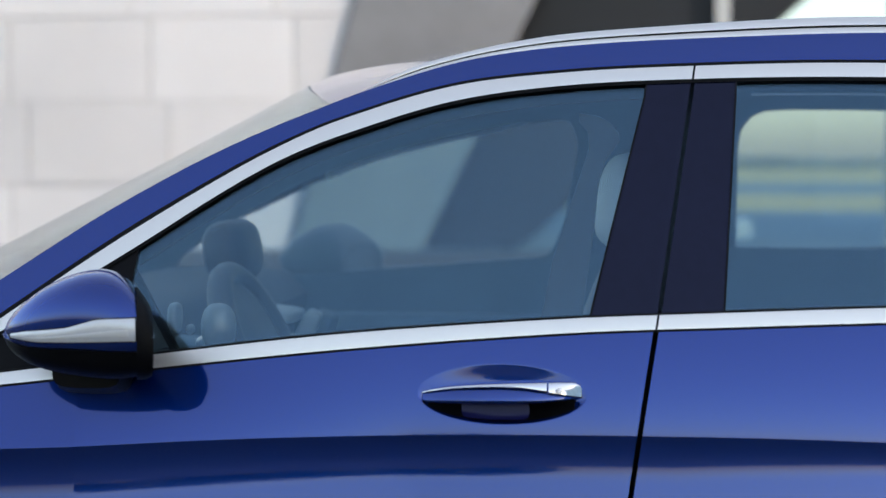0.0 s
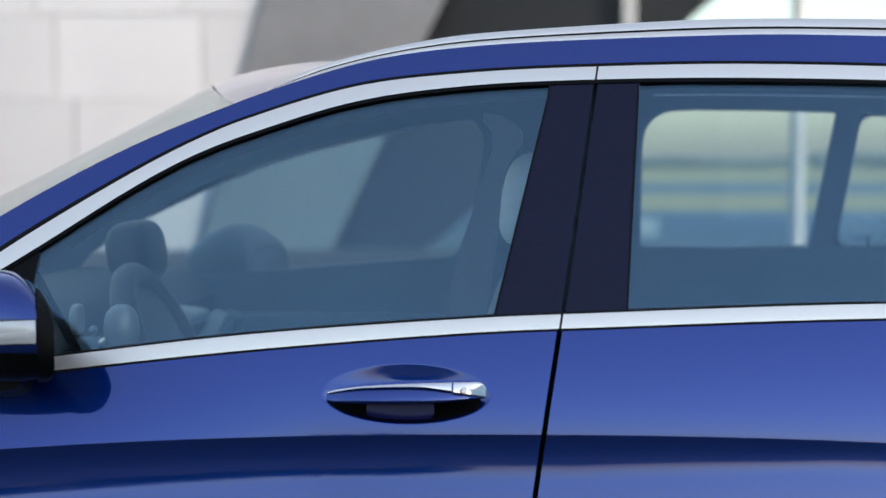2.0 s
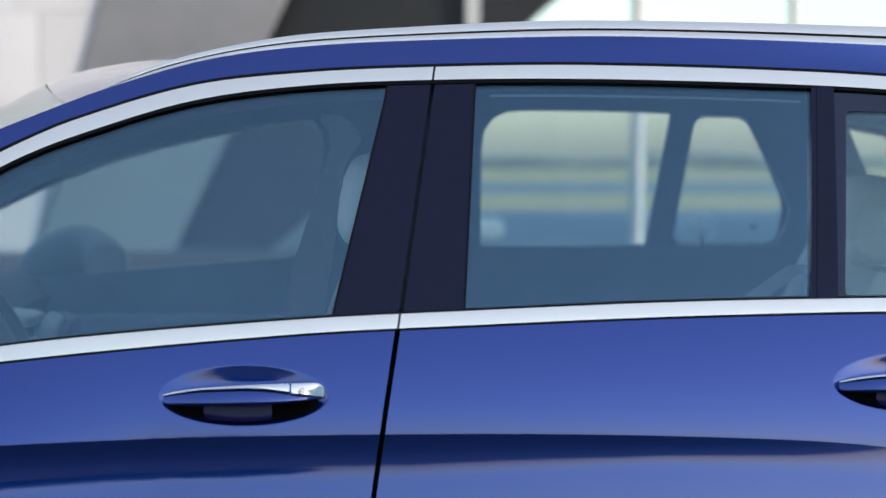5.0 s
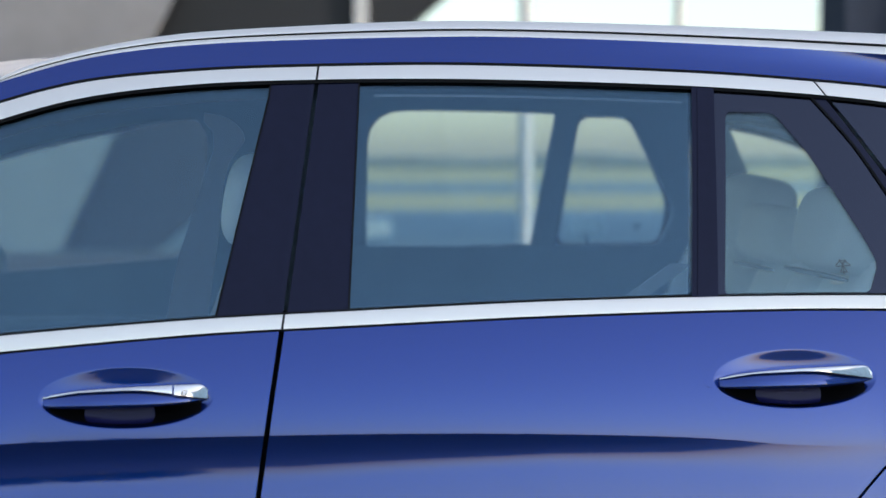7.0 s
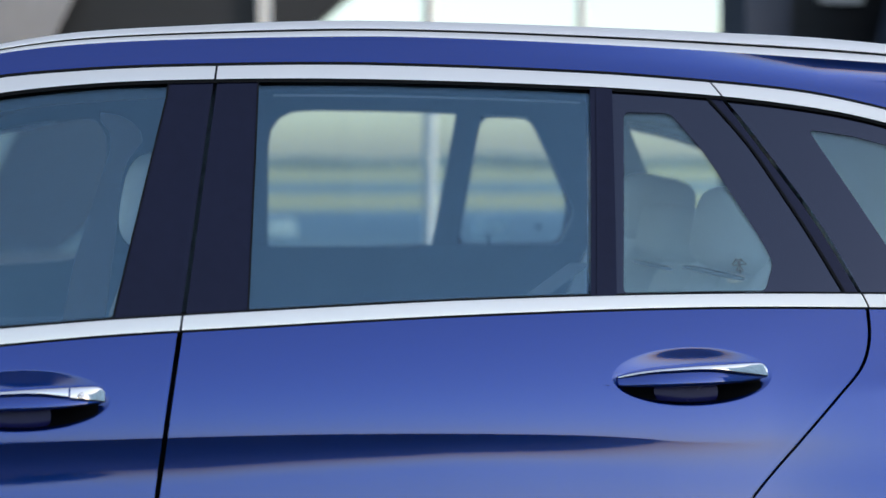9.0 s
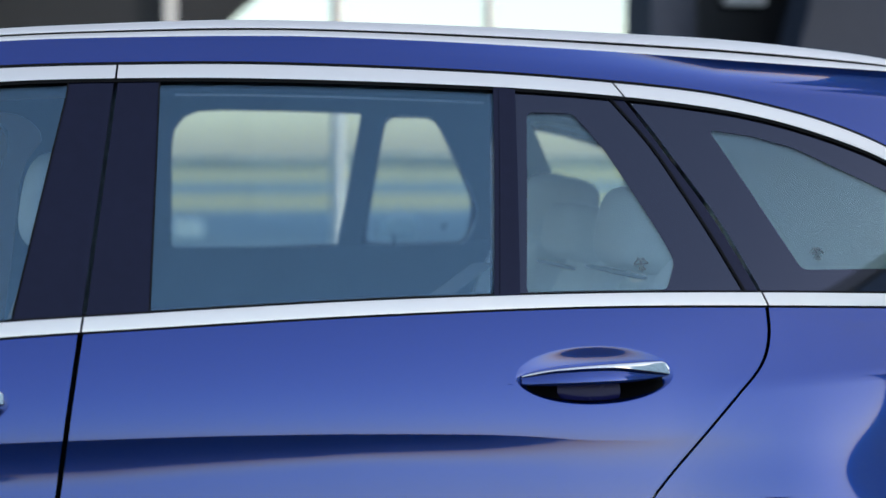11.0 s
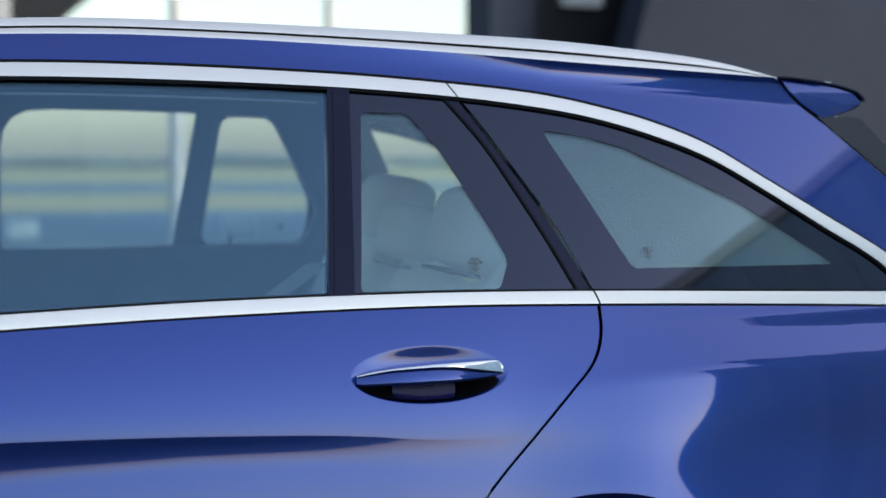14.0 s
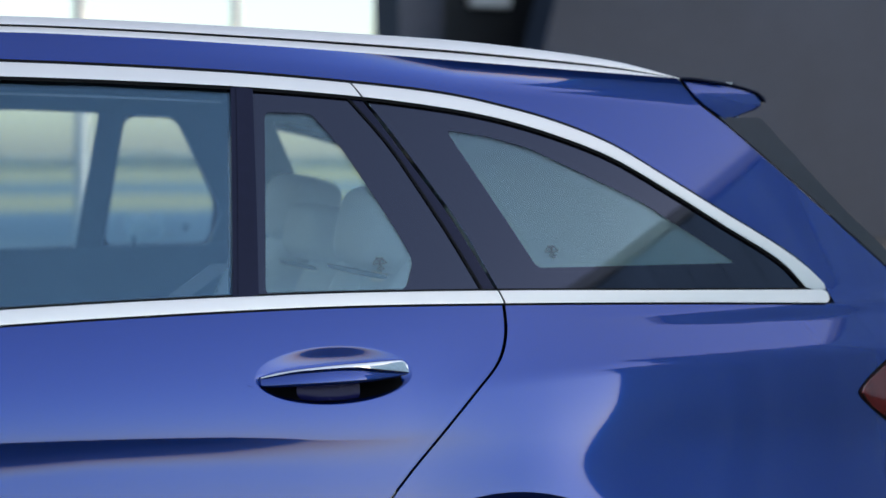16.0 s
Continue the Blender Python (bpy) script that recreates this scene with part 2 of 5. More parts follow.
def side(x, z):
    """y of the near body side at x, z."""
    kn = slopes(x)

    def area(v):
        total, v = 0.0, max(v, kn[0][0])
        for (a, b), (c, d) in zip(kn, kn[1:]):
            if v <= a:
                break
            e = min(v, c)
            total += (e - a) * (b + (b + (d - b) * (e - a) / (c - a))) / 2
        if v > kn[-1][0]:
            total += (v - kn[-1][0]) * kn[-1][1]
        return total
    y = plan(x) + area(z) - area(BELT)
    # the haunch over the rear wheel swings in towards the tail
    if x > 1.12:
        y += 0.020 * math.exp(-((z - 0.69) / 0.11)**2) * (1 - math.exp(-((x - 1.12) / 0.18)**2))
    # rolled lip round the rear wheel opening
    r = math.hypot(x - 1.10, z - 0.33)
    if r < 0.338:
        y += 0.5 * (0.338 - r)
    return y

YC = 0.88         # the car's middle plane
BELT_TOP = [(-1.25, 0.859), (-0.846, 0.910), (-0.532, 0.947), (-0.168, 0.975), (0.067, 0.986), (0.43, 1.0), (0.808, 1.0055), (1.12, 1.002), (1.472, 0.992), (1.79, 0.982)]
BELT_LOW = [(-1.25, 0.842), (-0.844, 0.889), (-0.531, 0.923), (-0.168, 0.953), (0.067, 0.964), (0.43, 0.978), (0.808, 0.985), (1.117, 0.981), (1.468, 0.971), (1.80, 0.958)]
ARC_OUT = [(-1.25, 0.862), (-1.062, 0.996), (-0.973, 1.0593), (-0.8836, 1.1192), (-0.7476, 1.2035), (-0.6554, 1.2542), (-0.5617, 1.2957), (-0.372, 1.3535), (-0.18, 1.3765), (0.037, 1.3865),
           (0.298, 1.390), (0.678, 1.379), (0.91, 1.3635), (1.0716, 1.347), (1.1795, 1.3265), (1.2888, 1.298), (1.397, 1.256), (1.503, 1.1935), (1.612, 1.128), (1.7255, 1.061), (1.782, 1.020), (1.812, 0.989)]
ARC_IN = [(-1.25, 0.846), (-1.062, 0.971), (-0.9687, 1.0318), (-0.8791, 1.0890), (-0.7443, 1.1780), (-0.6528, 1.2300), (-0.559, 1.2690), (-0.37, 1.3275), (-0.179, 1.354), (0.037, 1.364),
          (0.296, 1.366), (0.674, 1.356), (0.907, 1.341), (1.0667, 1.323), (1.1746, 1.304), (1.2828, 1.2742), (1.391, 1.233), (1.4975, 1.172), (1.606, 1.105), (1.718, 1.0365), (1.766, 0.984)]
SHUT = [(1.574, 1.386), (1.619, 1.338), (1.668, 1.300), (1.791, 1.190), (1.904, 1.090), (1.988, 1.020), (2.05, 0.955)]
SHUT_Z = [(z, x) for x, z in SHUT[::-1]]
RAIL_TOP = [(-0.545, 1.336), (-0.453, 1.385), (-0.376, 1.409), (-0.279, 1.431), (-0.182, 1.446), (0.011, 1.460), (0.203, 1.470), (0.304, 1.472), (0.494, 1.470),
            (0.692, 1.465), (0.899, 1.458), (1.117, 1.449), (1.345, 1.430), (1.463, 1.414), (1.577, 1.387)]
GAP_B = [(0.2, -0.10), (0.70, -0.062), (0.841, -0.042), (0.981, -0.0205), (1.40, 0.0405)]
GAP_D_LOW = [(0.2, 0.70), (0.35, 0.705), (0.50, 0.76), (0.671, 0.890), (0.771, 0.985), (0.838, 1.050), (0.884, 1.094), (0.93, 1.114), (0.99, 1.119)]
GAP_D_UP = [(0.978, 1.121), (1.004, 1.111), (1.0935, 1.068), (1.150, 1.037), (1.216, 0.996), (1.282, 0.955), (1.341, 0.9165), (1.40, 0.876)]
QUARTER_EDGE = [(0.98, 1.094), (1.005, 1.082), (1.094, 1.0395), (1.187, 0.9906), (1.258, 0.9505), (1.338, 0.891), (1.37, 0.867)]
AXLE_REAR, AXLE_FRONT, ARCH = 1.10, -1.81, 0.31


def link(name, verts, faces, mat, parent, label="", normals=None, smooth=True):
    """One mesh object under a thing or a part; world coordinates go in."""
    me = bpy.data.meshes.new(name)
    me.from_pydata(verts, [], faces)
    me.materials.append(mat)
    me.polygons.foreach_set("use_smooth", [smooth] * len(faces))
    me.update()
    if normals is not None:
        me.normals_split_custom_set_from_vertices(normals)
    ob = new(name, me)
    if parent is not None:
        ob.parent = parent
        if parent.type == "EMPTY":
            ob.matrix_parent_inverse = Matrix.Translation(-parent.location)
    return tagged(ob, label)


def drawn_ahead(x):
    """How far the screen pillar of the far side stands towards the nose."""
    return 0.24 * min(1.0, max(0.0, (-0.42 - x) / 0.5))


def flip(v, far):
    return (v[0], 2 * YC - v[1], v[2]) if far else v


def grid_panel(name, low, top, left, right, nu, nv, mat, parent, label="", off=0.0, far=False, depth=0.018, bulge=0.0, closed=False, hollow=None, ridge=None):
    """A panel on the body side between two heights (of x) and two edges (of z), turned in at its rim.
    bulge: how much its middle stands proud. closed: with a back face, as panes have."""
    def surface(x, z, v=0.5):
        return side(x, z) + off - bulge * (1 - abs(2 * v - 1)**3)
    verts, normals, faces = [], [], []
    below = int(nv * 0.55) if ridge else 0

    def height(x, j):
        lo, hi = low(x), top(x)
        if not ridge:
            return lo + (hi - lo) * j / nv
        r = ridge(x)
        if j <= below:
            return lo + (r - 0.0012 - lo) * j / below
        return r + 0.0006 + (hi - r - 0.0006) * (j - below - 1) / (nv - below - 1)
    for j in range(nv + 1):
        v = j / nv
        for i in range(nu + 1):
            u = i / nu
            z = (low(0.5) + top(0.5)) / 2
            x = left(z) + (right(z) - left(z)) * u
            for _ in range(6):
                z = height(x, j)
                x = left(z) + (right(z) - left(z)) * u
            y = surface(x, z, v)
            h = 0.0003
            dx = (surface(x + h, z, v) - surface(x - h, z, v)) / (2 * h)
            dz = (surface(x, z + h, v) - surface(x, z - h, v)) / (2 * h)
            if bulge:
                span = max(1e-4, top(x) - low(x))
                w = 2 * v - 1
                dz += bulge * 3 * abs(w) * w * 2 / span
            nrm = Vector((dx, -1, dz)).normalized()
            ahead = drawn_ahead(x) * min(1.0, max(0.0, (z - 0.88) / 0.05)) if far else 0.0
            verts.append(flip((x - ahead, y, z), far))
            normals.append((nrm.x, -nrm.y if far else nrm.y, nrm.z))
    w = nu + 1
    for j in range(nv):
        for i in range(nu):
            a = j * w + i
            q = (a, a + 1, a + w + 1, a + w)
            faces.append(q[::-1] if far else q)
    rim = [i for i in range(w)] + [j * w + nu for j in range(1, nv + 1)] + [nv * w + i for i in range(nu - 1, -1, -1)] + [j * w for j in range(nv - 1, 0, -1)]
    base = len(verts)
    for k in rim:
        verts.append(verts[k])
        normals.append((0, 0, 0))
    for k in rim:
        p = verts[k]
        verts.append((p[0], p[1] + (-depth if far else depth), p[2]))
        normals.append((0, 0, 0))
    n = len(rim)
    for k in range(n):
        a, b = base + k, base + (k + 1) % n
        q = (a, a + n, b + n, b)
        faces.append(q[::-1] if far else q)
    if hollow:
        add_hollow(verts, normals, faces, w * (nv + 1), hollow, far)
    if closed:
        start = len(verts)
        for k in range(w * (nv + 1)):
            p = verts[k]
            verts.append((p[0], p[1] + (-depth if far else depth), p[2]))
            m = normals[k]
            normals.append((-m[0], -m[1], -m[2]))
        for j in range(nv):
            for i in range(nu):
                a = start + j * w + i
                q = (a, a + w, a + w + 1, a + 1)
                faces.append(q[::-1] if far else q)
    return link(name, verts, faces, mat, parent, label, normals)


def add_hollow(verts, normals, faces, count, hollow, far):
    """Cuts an oval out of a panel's grid and sets a smooth bowl into it."""
    cx, cz, a, b, depth = hollow

    def share(p):
        return math.hypot((p[0] - cx) / a, (p[2] - cz) / b)
    keep = [f for f in faces if max(f) >= count or min(share(verts[k]) for k in f) > 1.14]
    gone = [f for f in faces if not (max(f) >= count or min(share(verts[k]) for k in f) > 1.14)]
    inside = {frozenset((f[k], f[(k + 1) % 4])) for f in keep if len(f) == 4 for k in range(4)}
    links = {}
    for f in gone:
        for i in range(4):
            p, q = f[i], f[(i + 1) % 4]
            if frozenset((p, q)) in inside:
                links.setdefault(p, []).append(q)
                links.setdefault(q, []).append(p)
    angle = lambda p: math.atan2((p[2] - cz) / b, (p[0] - cx) / a)
    start = min(links, key=lambda k: angle(verts[k]))
    outer = [start]
    nxt = min(links[start], key=lambda k: abs(angle(verts[k]) + math.pi * 0.9) if angle(verts[k]) < 0 else 9)
    while nxt != start:
        outer.append(nxt)
        nxt = next((k for k in links[nxt] if k not in outer[-2:]), start)
    faces[:] = keep
    n = 96

    def place(s, k):
        th = -math.pi + 2 * math.pi * k / n
        x, z = cx + a * s * math.cos(th), cz + b * s * math.sin(th)

        def surf(x, z):
            return side(x, z) + depth(math.hypot((x - cx) / a, (z - cz) / b), max(-1.0, min(1.0, (z - cz) / b)))
        h = 0.0004
        nrm = Vector(((surf(x + h, z) - surf(x - h, z)) / (2 * h), -1, (surf(x, z + h) - surf(x, z - h)) / (2 * h))).normalized()
        verts.append(flip((x, surf(x, z), z), far))
        normals.append((nrm.x, -nrm.y if far else nrm.y, nrm.z))
    rings = []
    for s in (1.09, 1.05, 1.03, 1.01, 0.99, 0.97, 0.94, 0.90, 0.84, 0.76, 0.66, 0.54, 0.40, 0.22, 0.05):
        rings.append(len(verts))
        for k in range(n):
            place(s, k)

    def face(*q):
        faces.append(q[::-1] if far else q)
    for p, q in zip(rings, rings[1:]):
        for k in range(n):
            face(p + k, p + (k + 1) % n, q + (k + 1) % n, q + k)
    face(*[rings[-1] + k for k in range(n)])
    # zip the grid's ragged rim to the first ring
    i = j = 0
    high = -9.0
    m = len(outer)
    while i < m or j < n:
        ai = angle(verts[outer[i]]) if i < m else 9
        high = max(high, ai)
        ai = high
        aj = -math.pi + 2 * math.pi * j / n if j < n else 9
        if ai <= aj:
            face(outer[i % m], outer[(i + 1) % m], rings[0] + j % n)
            i += 1
        else:
            face(outer[i % m], rings[0] + (j + 1) % n, rings[0] + j % n)
            j += 1


def filled(name, outer, holes, yfun, mat, parent, label="", depth=0.01, curved=False):
    """A sheet with holes drawn in x, z, laid on y = yfun(x, z), with thickness."""
    bm = bmesh.new()
    for loop in (outer, *holes):
        vs = [bm.verts.new((x, 0, z)) for x, z in loop]
        for a, b in zip(vs, vs[1:] + vs[:1]):
            bm.edges.new((a, b))
    bmesh.ops.triangle_fill(bm, use_beauty=True, use_dissolve=False, edges=bm.edges[:], normal=(0, -1, 0))
    bmesh.ops.recalc_face_normals(bm, faces=bm.faces[:])
    if curved:
        bmesh.ops.subdivide_edges(bm, edges=bm.edges[:], cuts=5, use_grid_fill=True)
    back = bmesh.ops.extrude_face_region(bm, geom=bm.faces[:])
    for v in [g for g in back["geom"] if isinstance(g, bmesh.types.BMVert)]:
        v.co.y += depth
    for v in bm.verts:
        v.co.y += yfun(v.co.x, v.co.z)
    bmesh.ops.recalc_face_normals(bm, faces=bm.faces[:])
    me = bpy.data.meshes.new(name)
    bm.to_mesh(me)
    bm.free()
    me.materials.append(mat)
    if curved:
        # shade the sheet as the bent surface on which it lies
        h, normals, way = 0.002, [], math.copysign(1.0, depth)
        for v in me.vertices:
            x, y, z = v.co
            n = Vector(((yfun(x + h, z) - yfun(x - h, z)) / (2 * h), -1, (yfun(x, z + h) - yfun(x, z - h)) / (2 * h))).normalized() * way
            normals.append(tuple(n) if abs(y - yfun(x, z)) < 1e-4 else tuple(-n))
        me.polygons.foreach_set("use_smooth", [True] * len(me.polygons))
        me.normals_split_custom_set_from_vertices(normals)
    ob = new(name, me)
    ob.parent = parent
    if parent.type == "EMPTY":
        ob.matrix_parent_inverse = Matrix.Translation(-parent.location)
    return tagged(ob, label)


def rounded(loop, r=0.02, n=4):
    """A closed outline with its corners rounded."""
    out = []
    for k, p in enumerate(loop):
        a, b, c = Vector(loop[k - 1]), Vector(p), Vector(loop[(k + 1) % len(loop)])
        da, dc = (a - b), (c - b)
        s = min(r, da.length * 0.45, dc.length * 0.45)
        p0, p2 = b + da.normalized() * s, b + dc.normalized() * s
        for i in range(n + 1):
            t = i / n
            q = p0 * (1 - t)**2 + b * 2 * t * (1 - t) + p2 * t * t
            out.append((q.x, q.y))
    return out


def loft(name, rings, mat, parent, label="", closed=True, caps=True, smooth=True):
    """A skin over rings of equal count."""
    verts, faces = [p for r in rings for p in r], []
    n = len(rings[0])
    for k in range(len(rings) - 1):
        for i in range(n if closed else n - 1):
            a, b = k * n + i, k * n + (i + 1) % n
            faces.append((a, b, b + n, a + n))
    if caps and closed:
        faces.append(tuple(range(n))[::-1])
        faces.append(tuple(range((len(rings) - 1) * n, len(rings) * n)))
    bm = bmesh.new()
    vs = [bm.verts.new(v) for v in verts]
    for f in faces:
        bm.faces.new([vs[i] for i in f])
    bmesh.ops.remove_doubles(bm, verts=bm.verts[:], dist=1e-5)
    bmesh.ops.recalc_face_normals(bm, faces=bm.faces[:])
    for f in bm.faces:
        f.smooth = smooth
    for e in bm.edges:
        if len(e.link_faces) == 2 and e.calc_face_angle(0) > 0.9:
            e.smooth = False
    me = bpy.data.meshes.new(name)
    bm.to_mesh(me)
    bm.free()
    me.materials.append(mat)
    ob = new(name, me)
    if parent is not None:
        ob.parent = parent
        if parent.type == "EMPTY":
            ob.matrix_parent_inverse = Matrix.Translation(-parent.location)
    return tagged(ob, label)


def pillow(name, centre, size, mat, parent, label="", tilt=0.0, power=3.2, nu=20, nv=12):
    """A stuffed, rounded block (superellipsoid), leaning back by tilt degrees about y."""
    def sgn(c):
        return math.copysign(abs(c)**(2 / power), c)
    rings = []
    c, s = math.cos(radians(tilt)), math.sin(radians(tilt))
    for j in range(nv + 1):
        ph = -math.pi / 2 + math.pi * j / nv
        ring = []
        for i in range(nu):
            th = 2 * math.pi * i / nu
            x, y, z = size[0] / 2 * sgn(math.cos(ph)) * sgn(math.cos(th)), size[1] / 2 * sgn(math.cos(ph)) * sgn(math.sin(th)), size[2] / 2 * sgn(math.sin(ph))
            ring.append((centre[0] + x * c + z * s, centre[1] + y, centre[2] - x * s + z * c))
        rings.append(ring)
    return loft(name, rings, mat, parent, label)


car = new("estate_car")
car.location = (-0.3, YC, 0.0)
tagged(car, "dark blue metallic estate car with aluminium trim, parked on asphalt", "car")


def const(c):
    return lambda v: c


def curve(kn):
    return lambda v: spline(kn, v)


def straight(kn):
    return lambda v: lerp_knots(kn, v)


def sill(x):
    """Lower edge of the body side, cut round the wheels."""
    z = 0.235
    for ax in (AXLE_FRONT, AXLE_REAR):
        d = abs(x - ax)
        if d < 0.26:
            z = 0.33 + math.sqrt(ARCH * ARCH - d * d)
        elif d < 0.44:
            z = max(z, 0.4988 - (d - 0.26) * 1.75)
    return z


def bowl(cx, cz, shallow=0.0072, a=0.130, b=0.0450):
    """The hollow behind a door handle: centre, half sizes and depth at a share s of its radius; shallow above, deep below."""
    def depth(s, v=0.0):
        t = min(1.0, max(0.0, (0.15 - v) / 0.5))
        return (shallow + 0.0317 * t * t * (3 - 2 * t)) * max(0.0, 1 - (s / 1.045)**2)**1.22
    return cx, cz + 0.003, a, b, depth


def door_handle(cx, cz, parent, far, lock, shallow=0.0072):
    """Pull handle across its hollow: painted grip, bright strip on top, end cap."""
    a = 0.128
    n = 90

    def section(t, zlo, zhi, out0, out1, inward, lean=0.0, square=0.7):
        x = cx + a * t
        base = side(x, cz) + 0.004
        arch = (1 - abs(t)**2.6)
        ring = []
        m = 24
        for k in range(m):
            th = 2 * math.pi * k / m
            cy, sz = math.cos(th), math.sin(th)
            cy, sz = math.copysign(abs(cy)**square, cy), math.copysign(abs(sz)**square, sz)
            z = (zlo + zhi) / 2 + (zhi - zlo) / 2 * sz
            yy = -(out0 + out1 * arch) * (0.5 + 0.5 * cy) + inward * arch * (0.5 - 0.5 * cy) + lean * (z - (zlo + zhi) / 2)
            ring.append(flip((x, base + yy, z), far))
        return ring
    rings, strip, cap = [], [], []
    upper = [(-1.0, 0.0050), (-0.8, 0.0125), (-0.5, 0.0185), (0.0, 0.0232), (0.5, 0.0252), (0.75, 0.0250), (0.92, 0.0230), (1.0, 0.0150)]
    split = [(-1.0, 0.0030), (-0.7, 0.0112), (-0.5, 0.0148), (0.0, 0.0175), (0.3, 0.0155), (0.57, 0.0100), (0.8, 0.0055), (1.0, 0.0015)]
    under = [(-1.0, -0.0085), (-0.9, -0.0110), (0.0, -0.0105), (0.4, -0.0085), (0.75, -0.0045), (1.0, 0.0)]
    for k in range(n + 1):
        t = -0.985 + 1.97 * k / n
        top, mid, low = (cz + spline(kn, t) for kn in (upper, split, under))
        rings.append(section(t, low, max(mid, low + 0.001) + 0.002, 0.006, 0.024, 0.006, 0.34, 0.5))
        if t < 0.57 or not lock:
            strip.append(section(t, mid, top, 0.007, 0.0245, 0.004, 0.50, 0.35))
        else:
            cap.append(section(t, mid - 0.0015, top, 0.0075, 0.0252, 0.004, 0.50, 0.35))
    # black sheet put in as the hollow's shade, and glossy plate under the grip
    hol = bowl(cx, cz, shallow)

    def in_bowl(x, z, lift, most):
        v = (z - hol[1]) / hol[3]
        return flip((x, side(x, z) + min(most, hol[4](min(1.0, math.hypot((x - cx) / hol[2], v)), max(-1.0, min(1.0, v)))) - lift, z), far)
    for nm, xa, xb, lift, mat in (("recess_shade", -0.91, 0.90, 0.0012, PLASTIC), ("recess_plate", -0.50, 0.34, 0.0026, TINGED_PLASTIC)):
        rows = []
        most = 0.012 if nm == "recess_plate" else 9.0
        for i in range(61):
            t = xa + (xb - xa) * i / 60
            zl = cz - 0.0405 * math.sqrt(max(0.0, 1 - t * t)) * (0.97 if nm == "recess_shade" else 0.93)
            zh = cz - (0.004 if nm == "recess_shade" else 0.010)
            if nm == "recess_plate":
                # rounded corners
                e = max(0.0, 0.008 - 0.129 * min(t - xa, xb - t))
                cut = 0.008 - math.sqrt(max(0.0, 0.008**2 - e * e))
                zl, zh = zl + cut, zh - cut
            zl = min(zl, zh - 0.001)
            front = [in_bowl(cx + 0.129 * t, zl + (zh - zl) * j / 8, lift, most) for j in range(9)]
            back = [in_bowl(cx + 0.129 * t, zl + (zh - zl) * j / 8, lift - 0.001, most) for j in range(8, -1, -1)]
            rows.append(front + back)
        loft(nm, rows, mat, parent, "black sheet standing for shade in the handle hollow" if nm == "recess_shade" else "glossy dark plate in the handle hollow")
    loft("handle_grip", rings, PAINT, parent, "body-coloured pull handle")
    loft("handle_strip", strip, BRIGHT, parent, "polished chrome strip on the handle")
    if lock:
        loft("lock_cap", cap, BRIGHT, parent, "chrome end cap over the lock")
        ring = []
        x, z = cx + a * 0.72, cz + 0.013
        for r, d in ((0.0045, 0.0), (0.0045, -0.0016), (0.0032, -0.0016), (0.0032, 0.0)):
            ring.append([flip((x + r * math.cos(q * math.pi / 8), side(x, cz) - 0.0235 + d, z + r * math.sin(q * math.pi / 8)), far) for q in range(16)])
        loft("lock_mark", ring, CHROME, parent, "small round mark on the lock cap", caps=False)


def strip_between(name, upper, lower, x0, x1, parent, far, label, slant0=None, slant1=None, floor=None, tip=None):
    left = (lambda z: lerp_knots(slant0, z) + 0.0018) if slant0 else const(x0)
    right = (lambda z: lerp_knots(slant1, z) - 0.0018) if slant1 else const(x1)
    n = max(10, int((x1 - x0) / 0.02))
    low = (lambda x: max(spline(lower, x), min(floor(x), spline(upper, x) - 0.0004))) if floor else curve(lower)
    if tip:
        right = tip
    return grid_panel(name, low, curve(upper), left, right, n, 8, CHROME, parent, label, off=-0.004, far=far, depth=0.008, bulge=0.0006)




